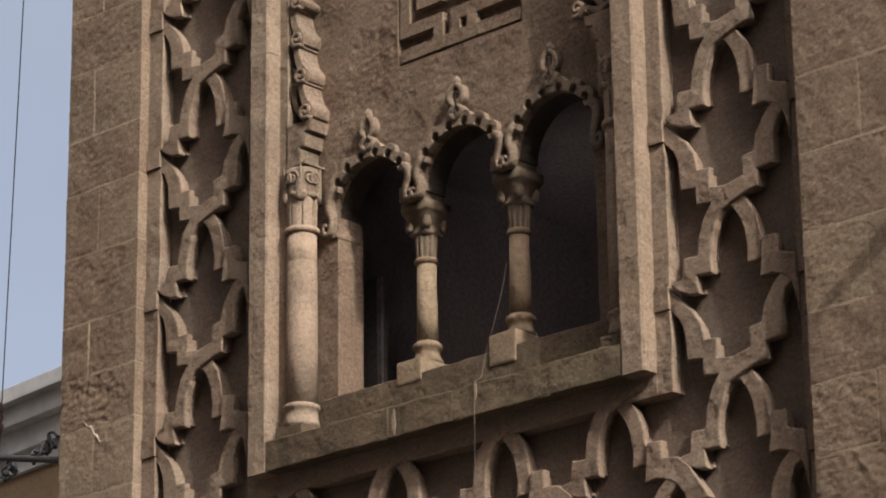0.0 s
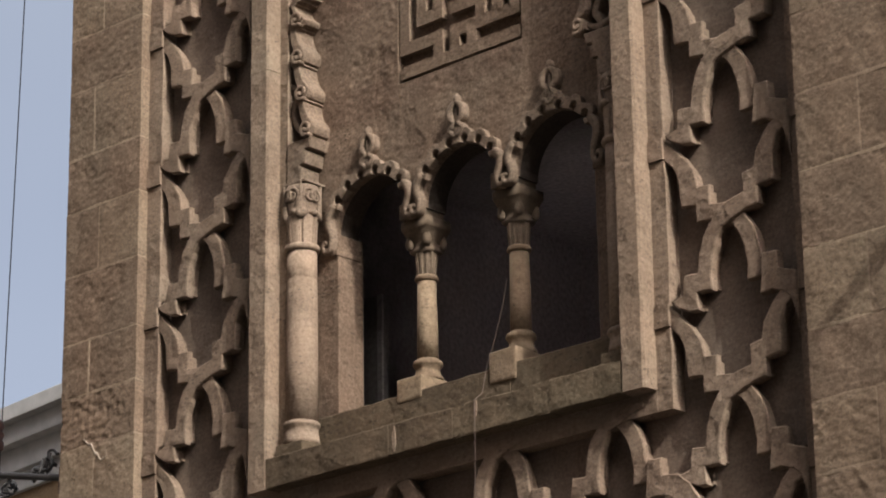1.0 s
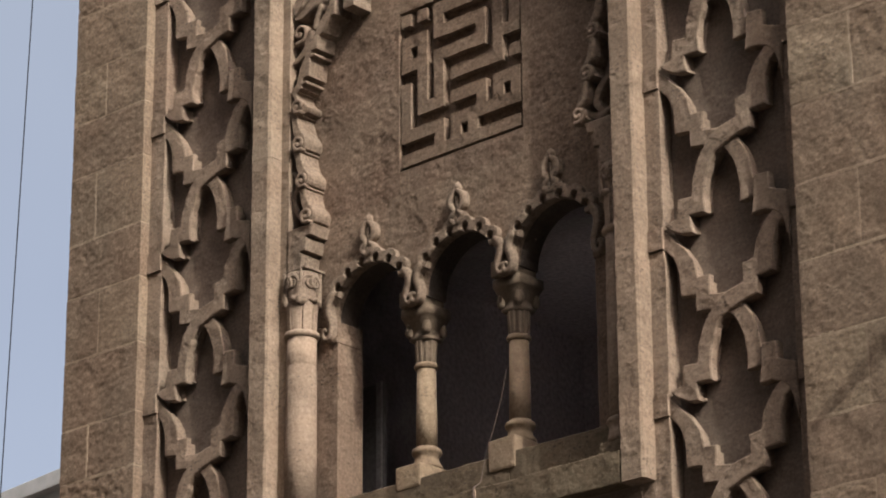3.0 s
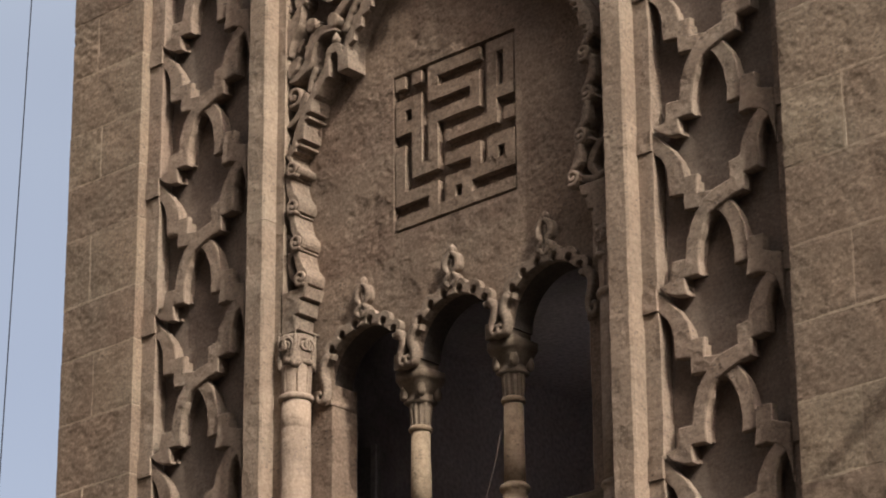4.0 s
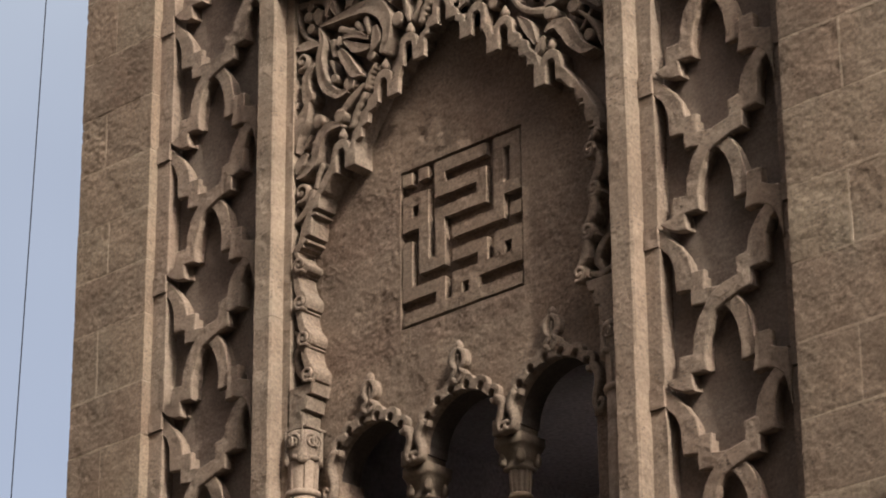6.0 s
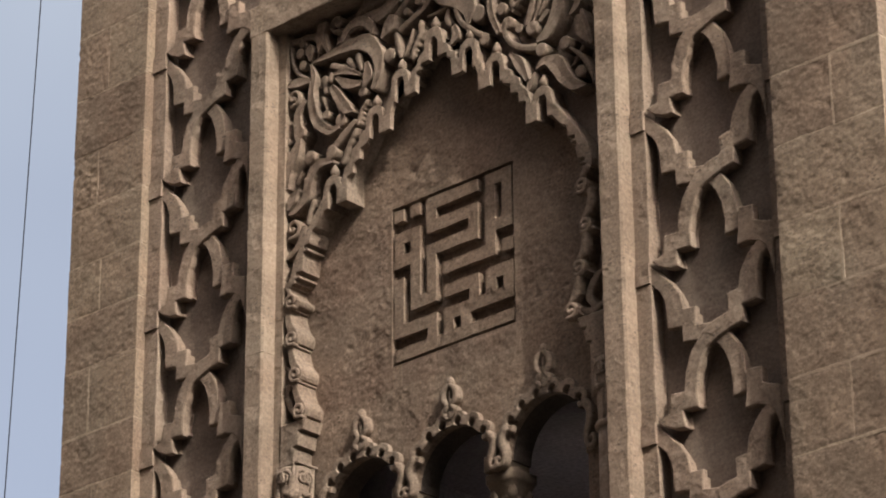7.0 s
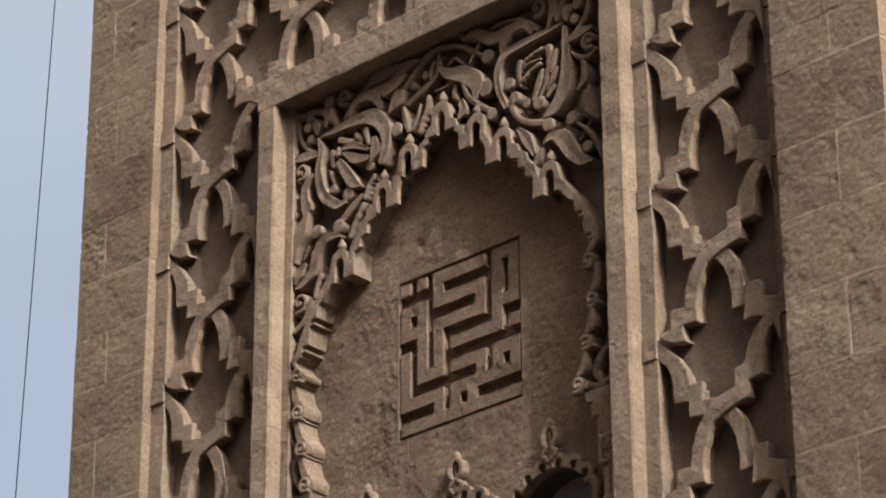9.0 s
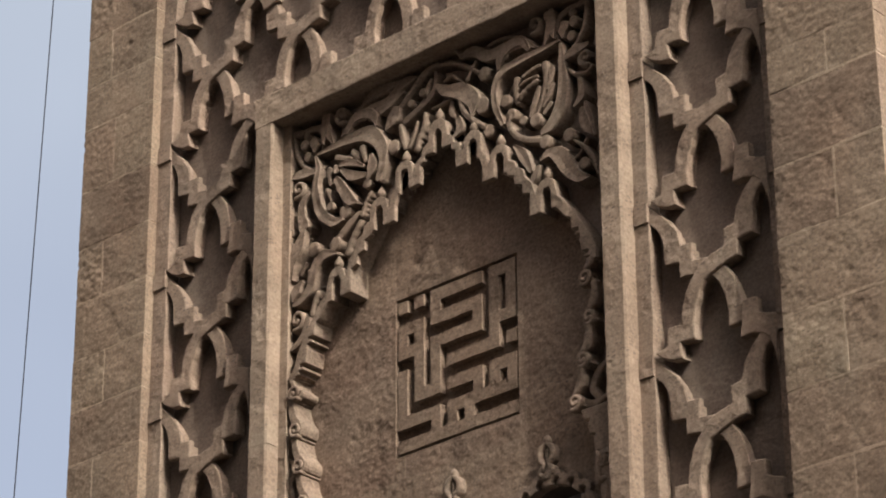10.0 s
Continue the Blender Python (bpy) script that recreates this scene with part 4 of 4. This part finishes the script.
leaf([(.689, 9.368), (.614, 9.303), (.531, 9.277)], [.013, .030, .020], sides=(-1,))
leaf([(.474, 9.368), (.467, 9.298), (.493, 9.246)], [.018, .037, .015], sides=(-1,))
stem([(.792, 9.410), (.780, 9.319)], [.021, .014], sides=(-1,))
leaf([(.720, 9.320), (.681, 9.254), (.626, 9.166), (.579, 9.132)], [.020, .033, .035, .010], sides=(-1,))
dome(.509, 9.218, .035, sides=(-1,))
stem([(.801, 9.288), (.769, 9.213)], [.018, .013], sides=(-1,))
dome(.761, 9.171, .031, sides=(-1,))
dome(.663, 9.107, .050, sides=(-1,))
stem([(.750, 9.377), (.737, 9.412)], [.014, .011], sides=(-1,))
# scroll beside the palmette and the stems down the jamb
spiral(1.001, 9.362, .060, -1, sides=(-1,))
leaf([(.921, 9.310), (.968, 9.259), (.969, 9.179), (.952, 9.122)], [.018, .025, .030, .043], sides=(-1,))
leaf([(.951, 9.094), (.991, 9.006), (1.037, 8.922), (1.035, 8.831)], [.015, .043, .035, .010], sides=(-1,))
dome(.880, 8.961, .048, sides=(-1,))
stem([(.948, 8.901), (.988, 8.848)], [.015, .011], sides=(-1,))
stem([(.926, 8.849), (.885, 8.851)], [.016, .011], sides=(-1,))
leaf([(.717, 8.881), (.811, 8.898), (.878, 8.832), (.904, 8.741), (.971, 8.687), (1.025, 8.678)], [.010, .033, .033, .030, .022, .010], sides=(-1,))
leaf([(.959, 8.788), (.999, 8.752), (1.019, 8.703)], [.013, .035, .013], sides=(-1,))
dome(.731, 8.941, .050, sides=(-1,))
stem([(.572, 9.068), (.651, 9.019), (.711, 8.973)], [.018, .030, .028], sides=(-1,))
beaded([(.558, 9.012), (.610, 8.937), (.656, 8.843)], .025, sides=(-1,))
beaded([(.479, 9.156), (.519, 9.115), (.551, 9.038)], .018, sides=(-1,))
beaded([(.856, 8.703), (.888, 8.637), (.901, 8.575)], .019, sides=(-1,))
spiral(.996, 8.580, .068, -1, sides=(-1,))
stem([(.921, 8.560), (.940, 8.490), (.993, 8.442), (1.033, 8.422)], [.028, .030, .022, .013], sides=(-1,))
dome(1.051, 9.113, .028, sides=(-1,))
dome(1.054, 9.040, .022, sides=(-1,))
# broad leaf under the palmette, towards the jamb
leaf([(.718, 8.903), (.777, 8.925), (.846, 8.884), (.894, 8.804), (.961, 8.727), (1.042, 8.699)], [.007, .025, .048, .043, .033, .007], sides=(1,))
dome(.906, 8.980, .045, sides=(1,))
stem([(.937, 8.942), (.998, 8.883), (1.052, 8.800), (1.086, 8.704)], [.010, .016, .018, .010], sides=(1,))
stem([(1.013, 8.930), (.973, 8.881), (.934, 8.842)], [.009, .011, .007], sides=(1,))
dome(1.001, 8.787, .040, sides=(1,))
leaf([(1.000, 9.095), (1.016, 9.014), (1.063, 8.933)], [.015, .033, .010], sides=(1,))
leaf([(.539, 9.048), (.596, 8.973), (.646, 8.870)], [.010, .033, .015], sides=(1,))
leaf([(.704, 8.876), (.671, 8.830), (.650, 8.794)], [.010, .022, .010], sides=(1,))
# scroll and leaves against the frame
spiral(1.032, 9.381, .058, -1, sides=(1,))
stem([(1.070, 9.321), (1.022, 9.296), (.949, 9.319), (.910, 9.357)], [.013, .016, .016, .010], sides=(1,))
leaf([(.988, 9.273), (1.002, 9.177), (.952, 9.126)], [.010, .025, .010], sides=(1,))
leaf([(1.022, 9.125), (1.045, 9.027), (1.081, 8.925)], [.010, .025, .013], sides=(1,))
# little buds down the jamb
for z in (8.276, 8.229, 8.178):
    dome(1.058, z, 0.027, sides=(-1,))
stem([(1.044, 7.80), (.986, 7.74), (1.034, 7.66), (1.005, 7.56), (.952, 7.515)], [.014, .019, .021, .02, .013], sides=(-1,))
stem([(1.048, 8.08), (1.024, 7.99), (1.051, 7.90)], [.012, .018, .012], sides=(-1,))
stem([(1.10, 7.70), (1.04, 7.66), (1.00, 7.58), (1.05, 7.51)], [.014, .022, .022, .014], sides=(1,))
stem([(1.10, 7.52), (1.02, 7.50), (.93, 7.535)], [.014, .020, .014], sides=(1,))


# ---- ashlar piers ----
MORTAR = stone("pale_mortar", (0.23, 0.187, 0.147), (0.30, 0.246, 0.195), pit=0.3)
WEST = [2.6, 2.95, 3.3, 3.62, 3.97, 4.3, 4.66, 5.02, 5.40, 5.78, 6.15, 6.44, 6.74, 7.13, 7.5, 7.81, 8.21, 8.53, 8.85, 9.2, 9.55, 9.915, 10.33, 10.61, 10.94, 11.27, 11.6, 11.95, 12.3, 12.7, 13.1, 13.5, 14.0]
EAST = [2.6, 2.95, 3.3, 3.62, 3.97, 4.33, 4.7, 5.04, 5.36, 5.68, 6.04, 6.40, 6.76, 7.14, 7.51, 7.9, 8.26, 8.65, 8.87, 9.22, 9.55, 9.92, 10.3, 10.65, 11.0, 11.35, 11.7, 12.1, 12.5, 12.9, 13.3, 13.65, 14.0]
for name, x0, x1, levels in (("wall_pier_west", -HALF, -PANEL_X - 0.010, WEST), ("wall_pier_east", PANEL_X + 0.032, HALF + 0.034, EAST)):
    pier = thing(name, "rough weathered limestone ashlar pier", "wall", "structure")
    front = PIER_Y - (0.040 if x0 > 0 else 0)
    for k, (z0, z1) in enumerate(zip(levels, levels[1:])):
        cut = x0 + (x1 - x0) * ((0.36 + 0.10 * (k % 4 == 1)) if x0 < 0 else 0.55) if k % 2 else None
        part("mortar_joint", rough_block(x0 + 0.006, x1 - 0.004, z1 - 0.009, z1 + 0.009, front + random.uniform(0.0, 0.0018), 0.39, 0.3, 0.03), MORTAR, pier)
        if cut:
            part("mortar_joint", rough_block(cut - 0.007, cut + 0.007, z0 + 0.009, z1 - 0.009, front + random.uniform(0.0, 0.0018), 0.39, 0.3, 0.03), MORTAR, pier)
        step = 0.012 if 4.9 < z1 and z0 < 11.3 else 0.06
        for a, b in (((x0, cut), (cut, x1)) if cut else ((x0, x1),)):
            low, high = (random.uniform(0.0025, 0.0065) for _ in range(2))
            a += random.uniform(0, 0.006) if a == -HALF else 0.0030 if a == cut else 0.0
            b -= 0.0030 if b == cut else 0.0
            part("ashlar_block", rough_block(a + 0.001, b - 0.001, z0 + low, z1 - high, front + random.uniform(-0.0008, 0.0016), 0.40, random.choice((0.4, 0.7, 1.0, 1.4) if x0 < 0 else (0.2, 0.4, 0.6, 0.9)), step), ASHLAR, pier)
side = thing("wall_side", "sunlit limestone ashlar side wall of the tower", "wall", "structure")
for k, (z0, z1) in enumerate(zip(EAST, EAST[1:])):
    y = 0.405
    while y < 5.4:
        w = random.uniform(0.5, 0.8)
        part("ashlar_block", box(HALF - 0.2, HALF + 0.035, y, min(5.5, y + w) - 0.003, z0 + 0.0015, z1 - 0.0015, bevel=0.004), ASHLAR, side)
        y += w

# ---- ground and surroundings ----
gm = bmesh.new()
gm.faces.new([gm.verts.new(p) for p in ((-2500, -2500, 0), (2500, -2500, 0), (2500, 2500, 0), (-2500, 2500, 0))])
tagged(part("ground", gm, plain("asphalt", (0.085, 0.075, 0.065), 0.9)), "dark dusty asphalt street round the tower", "ground", kind="structure")

# plain houses behind the camera, unseen, added to block and bounce skylight
street = thing("wall_unseen_street", "unseen plain house fronts, added to block and bounce skylight", "wall", "structure")
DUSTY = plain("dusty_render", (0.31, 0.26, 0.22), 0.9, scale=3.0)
for x0, x1, y0, y1, h in ((-40, -14, -24, -15, 24), (-14, 6, -25, -15.5, 26), (6, 30, -24, -15, 24), (-40, -16, -15, -4, 20), (20, 30, -15, 14, 10)):
    part("unseen_house", box(x0, x1, y0, y1, 0, h), DUSTY, street)

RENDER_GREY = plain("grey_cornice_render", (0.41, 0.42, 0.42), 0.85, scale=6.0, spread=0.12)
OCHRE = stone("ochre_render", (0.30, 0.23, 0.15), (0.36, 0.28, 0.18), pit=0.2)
RUST = plain("rusty_iron", (0.09, 0.06, 0.05), 0.8)
house = thing("neighbouring_building", "house with a grey stepped cornice over an ochre wall", "building")
house.matrix_basis = pose(-12.75, 7.93, 0, 0, 0, -7.04)
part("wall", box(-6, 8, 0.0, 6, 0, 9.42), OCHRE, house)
for z0, z1, y in ((9.42, 9.60, -0.05), (9.60, 9.83, -0.12), (9.83, 10.02, -0.24), (10.02, 10.17, -0.34)):
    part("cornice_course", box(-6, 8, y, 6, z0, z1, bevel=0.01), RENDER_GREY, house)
# an iron arm on the tower's far corner, with tangles of old cable slung over it
corner = thing("iron_arm", "rusty iron arm bracketed to the tower's corner", "bracket")
tube("arm", [(-3.619, 0.0, 6.223), (-2.788, 0.0, 6.036)], 0.019, WIRE, corner)
plate = part("bracket_plate", box(-HALF - 0.022, -HALF + 0.004, -0.045, 0.06, 5.936, 6.086, bevel=0.004), RUST, corner)
for z in (5.966, 6.061):
    bolt = part("bolt", lathe([(0.011, -0.008), (0.011, 0.006), (0.007, 0.010)], 0, 0, 6), RUST, plate)
    bolt.matrix_basis = pose(-HALF - 0.026, -0.025, z, 0, -90, 0)
for x, z, size in ((-2.96, 6.164, 0.062), (-3.030, 6.129, 0.035), (-3.269, 6.082, 0.05)):
    coil = thing("cable_tangle", "loose tangle of old dark cable slung over the iron arm", "cable", "", "tangles of cable")
    for turn in range(9):
        r, lean, cx, cz = size * random.uniform(0.35, 1.15), random.uniform(0, 6.28), x + size * random.uniform(-0.6, 0.6), z + size * random.uniform(-0.5, 0.5)
        span = random.randint(8, 14)
        loop = [(cx + r * math.cos(lean + t * 0.4) * (1 + 0.25 * math.sin(3 * t * 0.4)), 0.03 + 0.03 * math.sin(lean + t * 0.3), cz + 0.75 * r * math.sin(lean + t * 0.4) - 0.02 * math.sin(t * 0.7 + lean)) for t in range(span)]
        tube("cable", loop, random.uniform(0.005, 0.011), WIRE, coil)

stay = thing("stay_cable", "thin dark cable with a brown insulator, rising past the tower", "cable")
tube("cable", [(-4.70, 1.0, 0.0), (-4.572, 1.0, 6.75)] + [(-4.565 + 0.155 * s / 10, 1.0, 6.95 + 5.6 * s / 10) for s in range(14)] + [(-4.0, 1.0, 22.0)], 0.0038, WIRE, stay)
part("insulator", lathe([(0.006, 6.74), (0.026, 6.76), (0.030, 6.80), (0.018, 6.82), (0.030, 6.85), (0.018, 6.875), (0.028, 6.90), (0.022, 6.93), (0.006, 6.95)], -4.585, 1.0, 16), plain("brown_porcelain", (0.10, 0.05, 0.04), 0.4), stay)

cord = thing("hanging_cord", "thin cord hanging from a window column over the sill", "cord")
tube("cord", [(0.285, 0.13, 6.43), (0.25, 0.125, 6.28), (0.205, 0.115, 6.13), (0.165, 0.105, 6.012), (0.20, 0.03, 5.86), (0.255, -0.075, 5.80), (0.265, -0.098, 5.79), (0.268, -0.10, 5.6), (0.262, -0.10, 5.2), (0.25, -0.09, 4.6)], 0.0017, plain("cord", (0.06, 0.042, 0.036), 0.8), cord)

shutter = thing("inner_shutter", "pale wooden shutter leaf standing open in the dark room", "shutter")
part("board", box(-1.13, -0.985, 0.60, 0.63, 5.5, 6.78, bevel=0.004), plain("faded_wood", (0.16, 0.15, 0.15), 0.8), shutter)
part("stile", box(-1.02, -0.985, 0.585, 0.60, 5.5, 6.78, bevel=0.003), plain("faded_stile", (0.30, 0.285, 0.28), 0.8), shutter)

# an unseen cable on two iron arms at the tower's sunny side, added to cast a shadow across the pier
arms = thing("cable_bracket", "unseen thick cable on two iron arms, added to cast a shadow", "bracket")
tube("arm", [(2.74, 0.06, 6.08), (2.824, -0.273, 6.14)], 0.018, RUST, arms)
tube("arm", [(2.74, 0.30, 6.75), (3.30, -0.297, 6.461)], 0.018, RUST, arms)
tube("cable", [(2.824, -0.273, 6.14), (3.304, -0.297, 6.461), (3.9, -0.32, 6.86), (20.5, -0.6, 9.7)], 0.024, WIRE, arms)

# an old crack, filled with pale mortar
crack = thing("mortar_crack", "pale mortar in an old crack of the pier", "crack", "structure")
part("filling", add_ribbon(bmesh.new(), [(-2.56, 6.19), (-2.515, 6.15), (-2.50, 6.155), (-2.465, 6.09), (-2.455, 6.10), (-2.42, 6.05), (-2.38, 6.065)], [0.002, 0.004, 0.0025, 0.0045, 0.0025, 0.004, 0.002], PIER_Y - 0.003, PIER_Y + 0.01, steps=3), plain("lime_filling", (0.33, 0.29, 0.24), 0.9), crack)
